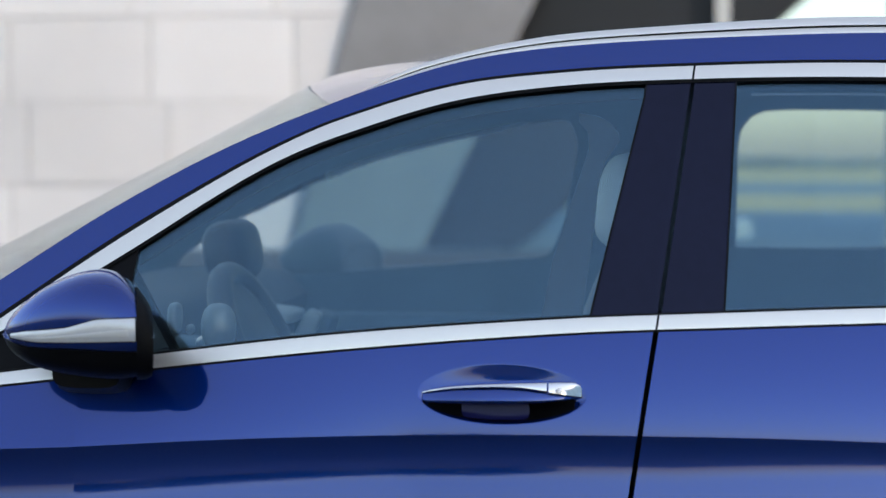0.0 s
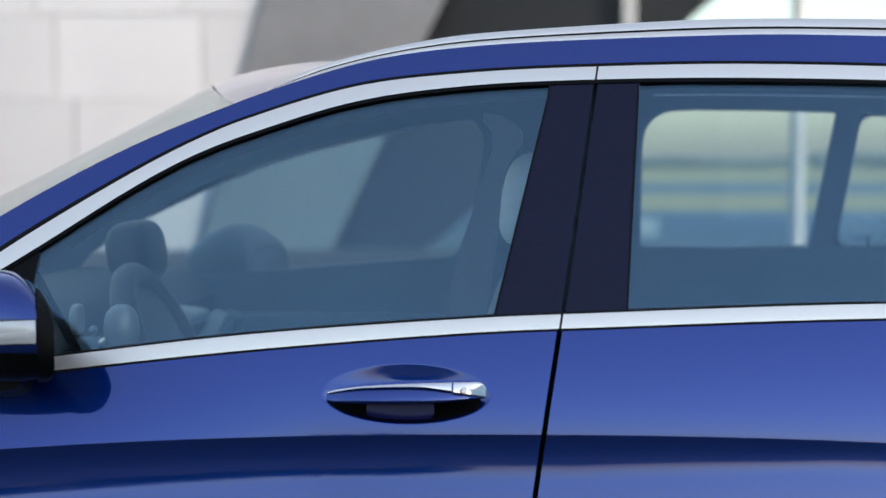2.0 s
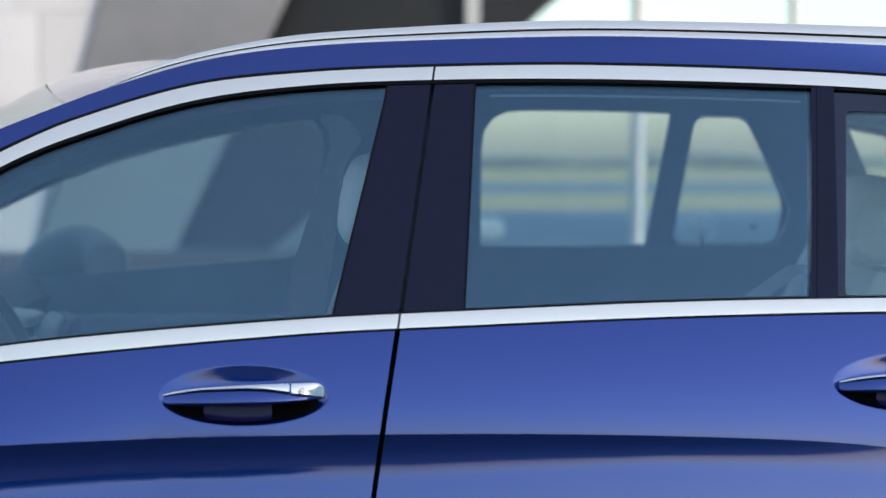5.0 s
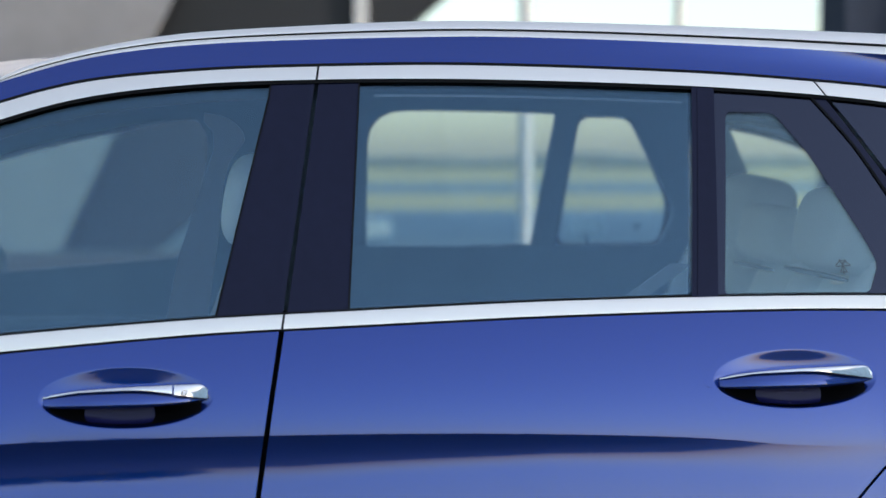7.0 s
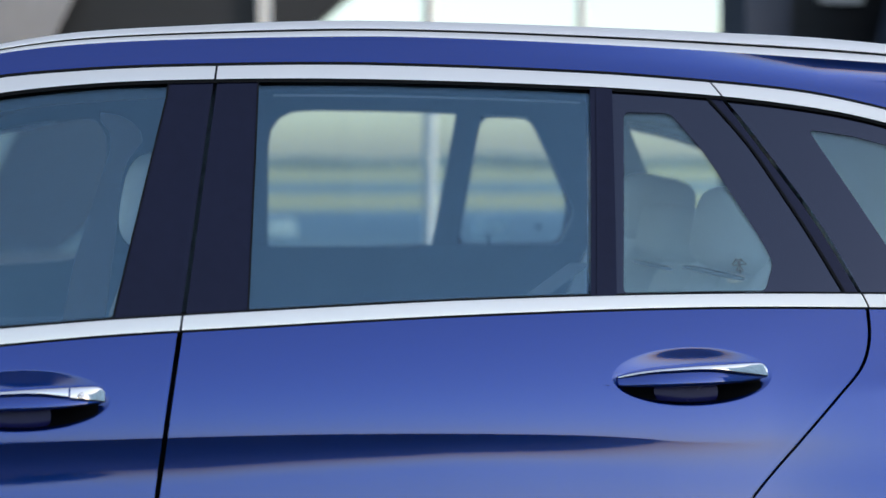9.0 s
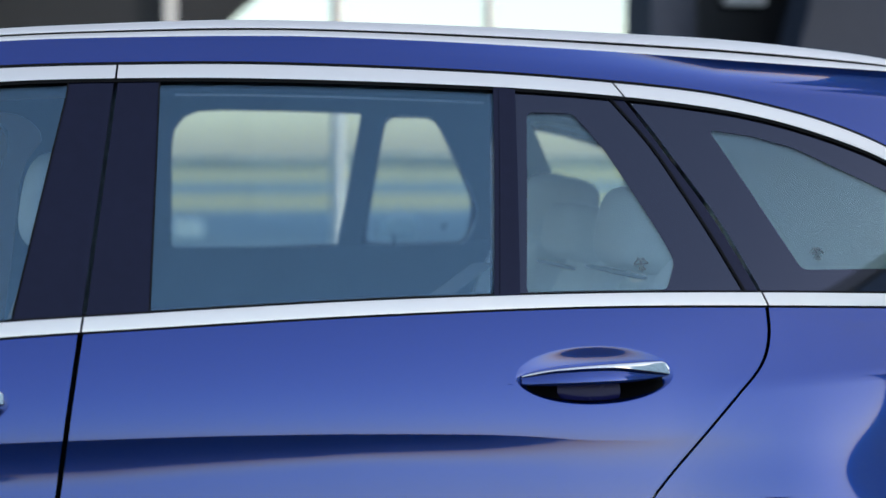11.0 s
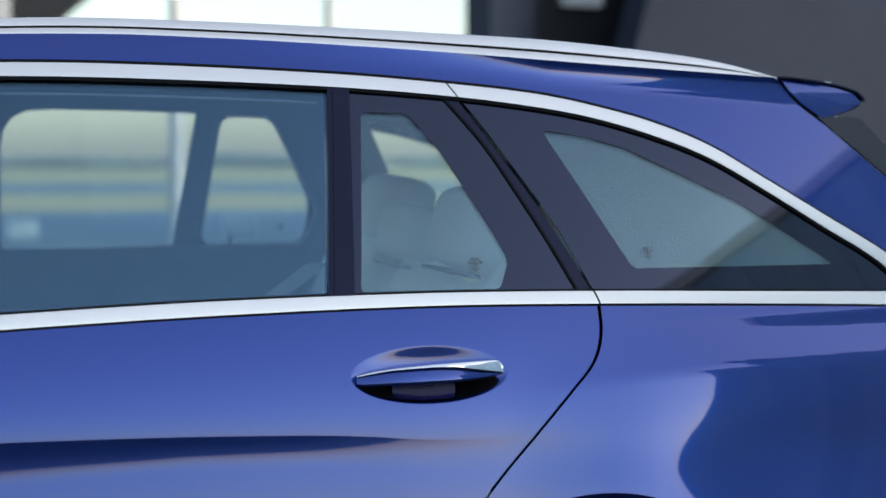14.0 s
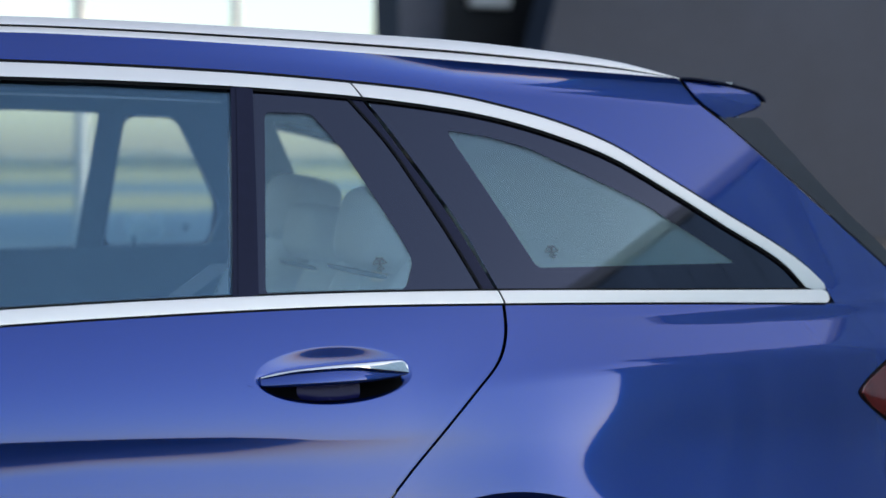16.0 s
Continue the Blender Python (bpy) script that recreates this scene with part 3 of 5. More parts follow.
def body_side(far):
    g = dict(far=far)
    # --- outer panels, lower body ---
    front_gap = [(0.2, -1.20), (0.6, -1.20), (0.9, -1.16)]
    hf, hr = (-0.266, 0.8545), (0.803, 0.8715)
    fd = grid_panel("front_door", const(0.235), lambda x: spline(BELT_LOW, x) - 0.002, straight(front_gap), lambda z: lerp_knots(GAP_B, z) - 0.0042, 250, 110, PAINT, car, ridge=curve(CREASE), hollow=bowl(*hf), **g)
    rd = grid_panel("rear_door", const(0.235), lambda x: spline(BELT_LOW, x) - 0.002, lambda z: lerp_knots(GAP_B, z) + 0.0042, lambda z: spline(GAP_D_LOW, z) - 0.0032, 250, 110, PAINT, car, ridge=curve(CREASE), hollow=bowl(*hr, 0.0085), **g)
    qp = grid_panel("rear_quarter_panel", sill, lambda x: spline(BELT_LOW, min(x, 1.81)) - 0.002, lambda z: spline(GAP_D_LOW, z) + 0.0032, const(2.06), 190, 130, PAINT, car, **g)
    wing = grid_panel("front_wing", sill, lambda x: 0.862 - 0.05 * max(0, -1.3 - x) - 0.06 * max(0, -1.9 - x)**2 * 4, const(-2.45), lambda z: lerp_knots(front_gap, z) - 0.004, 120, 40, PAINT, car, **g)
    # --- roof frame above the windows, from the screen pillar to the tail ---
    rail_low = lambda x: spline(ARC_OUT, min(x, 1.812)) + 0.0050 + lerp_knots([(-0.90, 0.0050), (-0.56, 0.0005)], x) if x < 1.812 else max(0.956, 0.9935 - (x - 1.812) * 7.0)
    rf = grid_panel("roof_frame", rail_low, lambda x: spline(ROOF_EDGE, x) if x < 1.574 else lerp_knots(SHUT, x) - 0.003, const(-1.30), const(2.06), 300, 16, PAINT, car, **g)
    # --- dark seals and backing behind the bright strips ---
    grid_panel("window_seal", lambda x: spline(ARC_IN, x) - 0.006, lambda x: spline(ARC_OUT, x) + 0.004 + lerp_knots([(-0.90, 0.006), (-0.56, 0.001)], x), const(-1.25), const(1.765), 160, 4, RUBBER, car, off=-0.0012, depth=0.03, **g)
    grid_panel("belt_seal", lambda x: spline(BELT_LOW, x) - 0.004, lambda x: spline(BELT_TOP, x) + 0.003, const(-1.25), const(1.80), 160, 4, RUBBER, car, off=-0.0006, depth=0.03, **g)
    # --- bright strips ---
    lab = "satin aluminium window trim strip"
    strip_between("upper_trim", ARC_OUT, ARC_IN, -1.25, 0.036, fd, far, lab, None, GAP_B)
    strip_between("upper_trim", ARC_OUT, ARC_IN, 0.036, 0.90, rd, far, lab, GAP_B, GAP_D_UP)
    strip_between("upper_trim", ARC_OUT, ARC_IN, 0.90, 1.809, qp, far, lab, GAP_D_UP, None, floor=lambda x: spline(BELT_TOP, x) + 0.0006)
    strip_between("belt_trim", BELT_TOP, BELT_LOW, -1.25, -0.02, fd, far, lab, None, GAP_B)
    strip_between("belt_trim", BELT_TOP, BELT_LOW, -0.02, 1.11, rd, far, lab, GAP_B, GAP_D_UP)
    strip_between("belt_trim", BELT_TOP, BELT_LOW, 1.11, 1.812, qp, far, lab, GAP_D_UP, None, tip=lambda z: 1.798 + 0.0145 * math.sqrt(max(0.0, 1 - ((z - 0.970) / 0.0125)**2)))
    grid_panel("trim_seal", lambda x: 0.953, lambda x: 0.996 - max(0.0, x - 1.806) * 2.0, const(1.75), const(1.818), 8, 6, RUBBER, qp, off=0.003, depth=0.006, **g)
    grid_panel("tail_seal", lambda x: 0.95, lambda x: 1.38, lambda z: lerp_knots(SHUT_Z, z) - 0.012, lambda z: lerp_knots(SHUT_Z, z) + 0.022, 4, 40, RUBBER, qp, off=0.009, depth=0.01, **g)
    # --- glass and pillars ---
    inner = lambda x: spline(ARC_IN, x) - 0.002
    sillg = lambda x: spline(BELT_TOP, x) + 0.001
    pane_f = grid_panel("window_pane", sillg, inner, const(-1.2) if far else straight([(0.9, -0.905), (1.09, -0.888)]), straight([(0.975, -0.128), (1.35, -0.040)]), 40, 14, (FAR_GLASS if far else GLASS), fd, "green-tinted front side window", off=0.006, depth=0.0045, closed=True, **g)
    if not far:
        grid_panel("pillar_cover", sillg, inner, const(-1.22), straight([(0.9, -0.901), (1.09, -0.884)]), 16, 6, PLASTIC, fd, "black corner cover behind the mirror", off=0.003, **g)
    grid_panel("pillar_cover", sillg, inner, straight([(0.975, -0.130), (1.35, -0.042)]), lambda z: lerp_knots(GAP_B, z) - 0.0022, 10, 16, BLACK_GLOSS, fd, "gloss black pillar cover", off=0.0015, **g)
    grid_panel("pillar_cover", sillg, inner, lambda z: lerp_knots(GAP_B, z) + 0.0046, straight([(0.986, 0.082), (1.358, 0.107)]), 10, 16, BLACK_GLOSS, rd, "gloss black pillar cover", off=0.0015, **g)
    grid_panel("pillar_seal", sillg, inner, straight([(0.975, -0.131), (1.35, -0.043)]), straight([(0.975, -0.128), (1.35, -0.040)]), 4, 14, RUBBER, fd, off=0.0, **g)
    grid_panel("pillar_seal", sillg, inner, straight([(0.986, 0.081), (1.358, 0.106)]), straight([(0.986, 0.084), (1.358, 0.109)]), 4, 14, RUBBER, rd, off=0.0, **g)
    pane_r = grid_panel("window_pane", sillg, inner, straight([(0.986, 0.084), (1.358, 0.109)]), straight([(1.005, 0.645), (1.351, 0.684)]), 40, 14, (FAR_GLASS if far else GLASS), rd, "green-tinted rear door window", off=0.006, depth=0.0045, closed=True, **g)
    grid_panel("division_bar", sillg, inner, straight([(1.005, 0.642), (1.351, 0.681)]), straight([(1.005, 0.686), (1.351, 0.720)]), 8, 16, BLACK_GLOSS, rd, "black window division bar", off=-0.002, bulge=0.0, depth=0.03, **g)
    grid_panel("division_lip", sillg, inner, straight([(1.005, 0.651), (1.351, 0.690)]), straight([(1.005, 0.673), (1.351, 0.708)]), 4, 14, BLACK_GLOSS, rd, off=-0.005, **g)
    quarter = grid_panel("quarter_light", sillg, inner, straight([(1.005, 0.688), (1.351, 0.722)]), curve(QUARTER_EDGE), 24, 14, (FAR_GLASS if far else FIXED_GLASS), rd, "fixed quarter light with a black printed border", off=0.006, depth=0.0045, closed=True, **g)
    grid_panel("pillar_strip", sillg, inner, lambda z: spline(QUARTER_EDGE, z) + 0.002, lambda z: spline(GAP_D_UP, z) - 0.004, 4, 20, BLACK_GLOSS, rd, "black pillar strip", off=0.002, **g)
    grid_panel("pillar_seal", sillg, inner, lambda z: spline(QUARTER_EDGE, z) - 0.002, lambda z: spline(QUARTER_EDGE, z) + 0.003, 3, 20, RUBBER, rd, off=0.001, **g)
    dglass = grid_panel("rear_side_window", sillg, inner, lambda z: spline(GAP_D_UP, z) + 0.005, lambda z: 1.764 - max(0, z - 0.985) * 0.2, 60, 14, (FAR_GLASS if far else FIXED_GLASS), qp, "rear side window with a wide black printed border", off=0.006, depth=0.0045, closed=True, **g)
    print_y = lambda x, z: flip((0, side(x, z) + 0.0042, 0), far)[1]
    thick = -0.001 if far else 0.001
    hole_q = rounded([(0.737, 1.311), (0.820, 1.309), (0.8656, 1.249), (0.905, 1.178), (0.9475, 1.097), (0.965, 1.055), (0.9438, 1.008), (0.699, 1.0065)], 0.012)
    if far:
        hole_q = rounded([(0.725, 1.338), (0.850, 1.336), (0.912, 1.234), (0.974, 1.118), (0.968, 1.010), (0.694, 1.008)], 0.03)
    outer_q = [(0.683, 1.0), (0.90, 1.002), (1.080, 1.0), (1.037, 1.094), (0.988, 1.187), (0.948, 1.258), (0.888, 1.338), (0.80, 1.345), (0.722, 1.35)]
    filled("printed_border", outer_q, [hole_q], print_y, PRINT, rd, "black printed glass border", depth=thick, curved=True)
    hole_d = rounded([(1.068, 1.281), (1.1475, 1.270), (1.223, 1.250), (1.338, 1.1965), (1.4347, 1.151), (1.615, 1.036), (1.197, 1.038)], 0.012)
    if far:
        hole_d = rounded([(1.02, 1.318), (1.09, 1.312), (1.2, 1.290), (1.30, 1.264), (1.386, 1.234), (1.465, 1.194), (1.545, 1.152), (1.615, 1.036), (1.15, 1.038)], 0.012)
    outer_d = [(1.117, 0.998), (1.30, 0.992), (1.55, 0.985), (1.765, 0.980), (1.737, 1.02), (1.627, 1.10), (1.545, 1.158), (1.465, 1.20), (1.386, 1.24), (1.302, 1.27), (1.2, 1.296), (1.086, 1.318), (1.0, 1.329), (0.924, 1.337), (0.961, 1.282), (1.002, 1.216), (1.043, 1.150), (1.074, 1.0935)]
    filled("printed_border", outer_d, [hole_d], print_y, PRINT, qp, "black printed glass border", depth=thick, curved=True)
    for ob in (pane_f, pane_r, quarter, dglass):
        ob.visible_shadow = False
    if not far:
        grid_panel("division_bar", lambda x: 0.905, lambda x: 1.05, straight([(0.905, -0.806), (1.05, -0.905)]), straight([(0.905, -0.792), (1.05, -0.893)]), 3, 12, RUBBER, fd, "black bar of the front corner window", off=0.014, depth=0.012, **g)
    # small dark maker's marks on the fixed panes: plain bars
    for mx, mz, par in ((0.905, 1.052, quarter), (1.232, 1.066, dglass)):
        for k, (w, dx, dz, turn) in enumerate(((0.026, 0, 0, 4), (0.022, 0, 0.001, 62), (0.022, 0, 0.001, 118), (0.014, 0, 0.008, 0), (0.014, 0, -0.009, 0), (0.020, 0, -0.004, 90), (0.010, -0.009, 0.004, 40), (0.010, 0.009, 0.004, 140))):
            verts = []
            for sx, sz in ((-1, -1), (1, -1), (1, 1), (-1, 1)):
                px, pz = sx * w / 2, sz * 0.0008
                x = mx + dx + px * math.cos(radians(turn)) - pz * math.sin(radians(turn))
                z = mz + dz + px * math.sin(radians(turn)) + pz * math.cos(radians(turn))
                verts.append((x, side(x, z) + 0.0050 - 0.0001 * k, z))
            verts = [flip(p, far) for p in verts + [(x, y + 0.0005, z) for x, y, z in verts]]
            link("printed_mark", verts, [(0, 1, 2, 3), (7, 6, 5, 4), (0, 4, 5, 1), (1, 5, 6, 2), (2, 6, 7, 3), (3, 7, 4, 0)], EDGE_TRIM, par, smooth=False)
    # --- handles ---
    door_handle(*hf, fd, far, not far)
    door_handle(*hr, rd, far, False, 0.0085)
    # --- inner structure: dark backing behind the gaps ---
    grid_panel("inner_sill_panel", lambda x: 0.22 if abs(x - AXLE_REAR) > 0.36 and abs(x - AXLE_FRONT) > 0.36 else 0.70, lambda x: spline(BELT_TOP, min(max(x, -1.2), 1.78)) - 0.008, const(-2.3), const(2.0), 120, 6, RUBBER, car, off=0.055, depth=0.02, **g)
    grid_panel("inner_roof_frame", lambda x: spline(ARC_IN, x) + (lerp_knots([(0.9, -0.012), (1.05, 0.004)], x) if far else 0.003), lambda x: spline(ROOF_EDGE, min(x, 1.57)) - 0.004, const(-0.72 if far else -1.2), const(1.72), 80, 3, PALE_TRIM, car, off=0.03, depth=0.03, **g)
    grid_panel("inner_pillar", sillg, inner, straight([(0.975, -0.105), (1.35, -0.02)]), straight([(0.986, 0.06), (1.358, 0.085)]), 6, 10, TRIM, car, off=0.04, depth=0.03, **g)
    for xa, xb in (() if far else ((-1.0, -0.03),)):
        grid_panel("inner_door_frame", lambda x: spline(ARC_IN, x) - 0.030, lambda x: spline(ARC_IN, x) + 0.003, const(xa), const(xb), 40, 4, DARK_TRIM, car, off=0.045, depth=0.02, **g)
    if not far:
        # dark inner frame that rounds the front door's window towards the pillar
        filled("inner_window_frame", [(-0.156, 1.309), (-0.124, 1.303), (-0.104, 1.292), (-0.089, 1.276), (-0.086, 1.259), (-0.110, 1.226), (-0.121, 1.190), (-0.126, 1.119), (-0.143, 0.976), (-0.21, 0.973), (-0.194, 1.064), (-0.138, 1.248), (-0.141, 1.276), (-0.156, 1.292)], [], lambda x, z: side(x, z) + 0.05, DARK_TRIM, fd, "dark inner window frame", depth=0.015)
        # pale inner edge of the rear door's window frame
        grid_panel("inner_window_edge", lambda x: spline(ARC_IN, x) - 0.030, lambda x: spline(ARC_IN, x) - 0.026, const(0.134), const(0.668), 30, 3, EDGE_TRIM, rd, "pale inner window edge", off=0.030, depth=0.008, **g)
    # --- roof rail: upper bar and foot strip with a groove between ---
    def sweep(lo, hi, y_in, y_out):
        rings = []
        m = 90
        for k in range(m + 1):
            x = -0.545 + (1.577 + 0.545) * k / m
            e = spline(ROOF_EDGE, x) - 0.001
            t = spline(RAIL_TOP, x)
            a, b = e + (t - e) * lo, e + (t - e) * hi
            grow = min(1.0, 12 * (1 - abs(2 * k / m - 1)) + 0.10)
            yb = side(x, e) + 0.004
            ring = []
            for q in range(16):
                th = 2 * math.pi * (q + 0.5) / 16
                cy, sz = math.cos(th), math.sin(th)
                cy, sz = math.copysign(abs(cy)**0.35, cy), math.copysign(abs(sz)**0.35, sz)
                z = (a + b) / 2 + (b - a) / 2 * sz
                ring.append(flip((x, yb + y_in + 0.75 * (z - e) + (y_out - y_in) * (0.5 - 0.5 * cy) * grow, z), far))
            rings.append(ring)
        return rings
    rail = loft("roof_rail", sweep(0.46, 1.0, 0.000, 0.034), RAIL, car, "satin silver roof rail")
    loft("rail_foot", sweep(0.0, 0.40, 0.000, 0.034), RAIL, rail)
    loft("rail_core", sweep(0.05, 0.9, 0.004, 0.030), PLASTIC, rail)
    # --- mirror ---
    door_mirror(fd, far)


def door_mirror(door, far):
    """Teardrop shell: painted cap, lamp strip, black lower half, glass facing the tail, foot."""
    x0, x1 = -1.045, -0.812
    shear = lambda x, y: 0.34 * (yc - y) * max(0.0, (x - x0) / (x1 - x0))**2 - 0.022 * max(0.0, (x - x0) / (x1 - x0))**2
    TOP = [(-1.045, 0.958), (-1.03, 0.985), (-0.99, 1.021), (-0.95, 1.043), (-0.907, 1.056), (-0.865, 1.056), (-0.835, 1.043), (-0.812, 1.020)]
    LOW = [(-1.045, 0.950), (-1.03, 0.928), (-0.99, 0.905), (-0.93, 0.893), (-0.86, 0.888), (-0.812, 0.893)]
    yc = -0.150
    near = lambda p: flip((-0.035 + (p[0] + 0.035) * 1.016, -2.65 + (p[1] + 2.65) * 1.016, 1.225 + (p[2] - 1.225) * 1.016), far)
    stretch = lambda x: -1.037 + (x - x0) * 1.032

    def ring(x, lo_clip, hi_clip, grow=0.0, m=48):
        t, b = spline(TOP, x) + grow, spline(LOW, x) - grow
        mid, half = (t + b) / 2, (t - b) / 2
        u = (x - x0) / (x1 - x0)
        wide = 0.096 * math.sqrt(max(0.02, 1 - (1 - min(1, u * 1.05))**2)) + grow
        out = []
        for q in range(m):
            th = 2 * math.pi * q / m
            c, s = math.cos(th), math.sin(th)
            c, s = math.copysign(abs(c)**0.75, c), math.copysign(abs(s)**0.75, s)
            z = min(max(mid + half * s, lo_clip(x)), hi_clip(x))
            y = yc + wide * c - 0.02 * (z - mid)
            out.append(near((stretch(x) + shear(x, y), y, z)))
        return out
    xs = [x0 + (x1 - x0) * (k / 28)**1.35 for k in range(29)]
    seam = lambda x: lerp_knots([(-1.045, 0.953), (-0.99, 0.943), (-0.81, 0.941)], x)
    # the far shell is greyed in colour, as if veiled by the windows
    shell = loft("mirror_cap", [ring(x, seam, const(2.0)) for x in xs], VEILED_SHELL if far else PAINT, door, "mirror cap, greyed as seen through glass" if far else "body-coloured mirror cap")
    loft("mirror_housing", [ring(x, const(0.0), lambda x: seam(x) - 0.0015, -0.0015) for x in xs], VEILED_SHELL if far else PLASTIC, door, "dark lower mirror housing")
    # black frame round the mirror glass
    loft("mirror_frame", [ring(x, const(0.0), const(2.0), gr) for x, gr in ((-0.820, -0.004), (-0.820, 0.003), (-0.805, 0.004), (-0.797, 0.0), (-0.797, -0.008), (-0.803, -0.012))], VEILED_SHELL if far else PLASTIC, door, "dark mirror frame")
    g = ring(-0.812, const(0.0), const(2.0), -0.011)
    loft("mirror_glass", [[(p[0] + 0.004, p[1], p[2]) for p in g], [(p[0] + 0.0055, p[1], p[2]) for p in g]], BRIGHT, door, "mirror glass")
    # turn-signal strip let into the cap: dark seal, clear lens, inner bar
    hi = [(-1.02, 0.9605), (-0.99, 0.966), (-0.925, 0.974), (-0.90, 0.981), (-0.875, 0.988), (-0.822, 0.991)]
    lo = [(-1.02, 0.9540), (-0.97, 0.951), (-0.822, 0.957)]

    def on_cap(name, xa, xb, low, high, proud, mat, label):
        rings = []
        for k in range(31):
            x = xa + (xb - xa) * k / 30
            u = (x - x0) / (x1 - x0)
            wide = 0.096 * math.sqrt(max(0.02, 1 - (1 - min(1, u * 1.05))**2))
            t, b = spline(TOP, x), spline(LOW, x)
            mid, half = (t + b) / 2, (t - b) / 2
            rr = []
            for j in range(9):
                z = low(x) + (high(x) - low(x)) * j / 8
                s = max(-0.98, min(0.98, (z - mid) / half))
                th = math.asin(abs(s)**(1 / 0.75))
                c = math.cos(th)**0.75
                y = yc - wide * c - 0.02 * (z - mid) - proud * (0.4 + 0.6 * math.sin(math.pi * j / 8)**0.4)
                rr.append(near((stretch(x) + shear(x, y), y, z)))
            for j in range(8, -1, -1):
                p = rr[j]
                rr.append((p[0], p[1] + (-0.006 if far else 0.006), p[2]))
            rings.append(rr)
        return loft(name, rings, mat, door, label)
    on_cap("lens_seal", -1.024, -0.8195, lambda x: spline(lo, x) - 0.0016, lambda x: spline(hi, x) + 0.0018, 0.0012, RUBBER, "black seal round the lens")
    on_cap("indicator_lens", -1.02, -0.822, curve(lo), curve(hi), 0.0035, LENS, "clear turn-signal lens")
    on_cap("lens_bar", -1.0, -0.832, lambda x: spline(lo, x) + 0.0045, lambda x: spline(lo, x) + 0.0045 + 0.016 * min(1.0, max(0.12, (x + 1.0) / 0.16)), 0.0043, PALE_LENS, "frosted bar inside the lens")
    # foot that joins it to the door
    rr = []
    for k in range(9):
        t = k / 8
        y = -0.10 + 0.125 * t
        w, h = 0.056 + 0.018 * t, 0.024 + 0.011 * t
        around = [(math.cos(a * math.pi / 10), math.sin(a * math.pi / 10)) for a in range(20)]
        rr.append([flip((-0.925 - 0.012 * t + w * math.copysign(abs(c)**0.6, c), y, 0.888 - 0.030 * t + h * math.copysign(abs(s)**0.6, s)), far) for c, s in around])
    loft("mirror_foot", rr, PLASTIC, door, "black mirror foot")


body_side(False)
body_side(True)

# --- skins that span the car: roof, screen, bonnet, tailgate ---
MID_TOP = [(-1.56, 0.985), (-1.46, 1.033), (-1.329, 1.096), (-1.073, 1.221), (-0.821, 1.354), (-0.772, 1.380), (-0.71, 1.408), (-0.624, 1.428), (-0.527, 1.444),
           (-0.25, 1.477), (0.1, 1.494), (0.5, 1.497), (1.0, 1.482), (1.4, 1.448), (1.60, 1.415)]


def across(name, edge_x, mid_x, edge_z, mid_z, n, mat, label="", m=28, power=1.55, inset=0.02, sink=0.0, thick=0.006):
    """A skin from the near roof edge over the middle to the far one."""
    rings = []
    for k in range(n + 1):
        t = k / n
        ex, mx = edge_x(t), mid_x(t)
        ez, mz = edge_z(ex), mid_z(mx)
        e = side(ex, min(ez, 1.45)) + inset
        up, low = [], []
        for j in range(m + 1):
            y = e + (2 * YC - 2 * e) * j / m
            w = abs(2 * j / m - 1)
            f = 1 - w**power
            p = (ex + (mx - ex) * f - drawn_ahead(ex) * max(0.0, 2 * j / m - 1)**2, y, ez - 0.004 + (mz - ez) * f - sink)
            up.append(p)
            low.append((p[0], p[1], p[2] - thick))
        rings.append(up + low[::-1])
    return loft(name, rings, mat, car, label)


windscreen = across("windscreen", lambda t: -1.28 + 0.70 * t, lambda t: -1.55 + 0.80 * t, curve(ROOF_EDGE), curve(MID_TOP), 24, SCREEN_GLASS, "clear raked windscreen", inset=0.03)
windscreen.visible_shadow = False
across("roof", lambda t: -0.575 + 2.149 * t, lambda t: -0.745 + 2.35 * t, curve(ROOF_EDGE), curve(MID_TOP), 60, PAINT, inset=0.012)
across("headliner", lambda t: -0.52 + 2.05 * t, lambda t: -0.66 + 2.2 * t, curve(ROOF_EDGE), curve(MID_TOP), 40, LINER, "grey cloth headliner", inset=0.03, sink=0.035)
bz = [(-2.62, 0.66), (-2.45, 0.745), (-2.1, 0.83), (-1.6, 0.90), (-1.22, 0.93)]
across("bonnet", lambda t: -2.42 + 1.16 * t, lambda t: -2.60 + 1.10 * t, lambda x: 0.862 - 0.05 * max(0, -1.3 - x) - 0.24 * max(0, -1.9 - x)**2, lambda x: spline(bz, x) + 0.03, 30, PAINT, power=2.6)

# tailgate: bulging skin behind the shut line, glass in its upper half
TAIL = [(1.588, 1.384), (1.625, 1.338), (1.676, 1.300), (1.799, 1.190), (1.912, 1.090), (1.995, 1.020), (2.055, 0.955), (2.075, 0.86), (2.07, 0.75), (2.06, 0.62)]


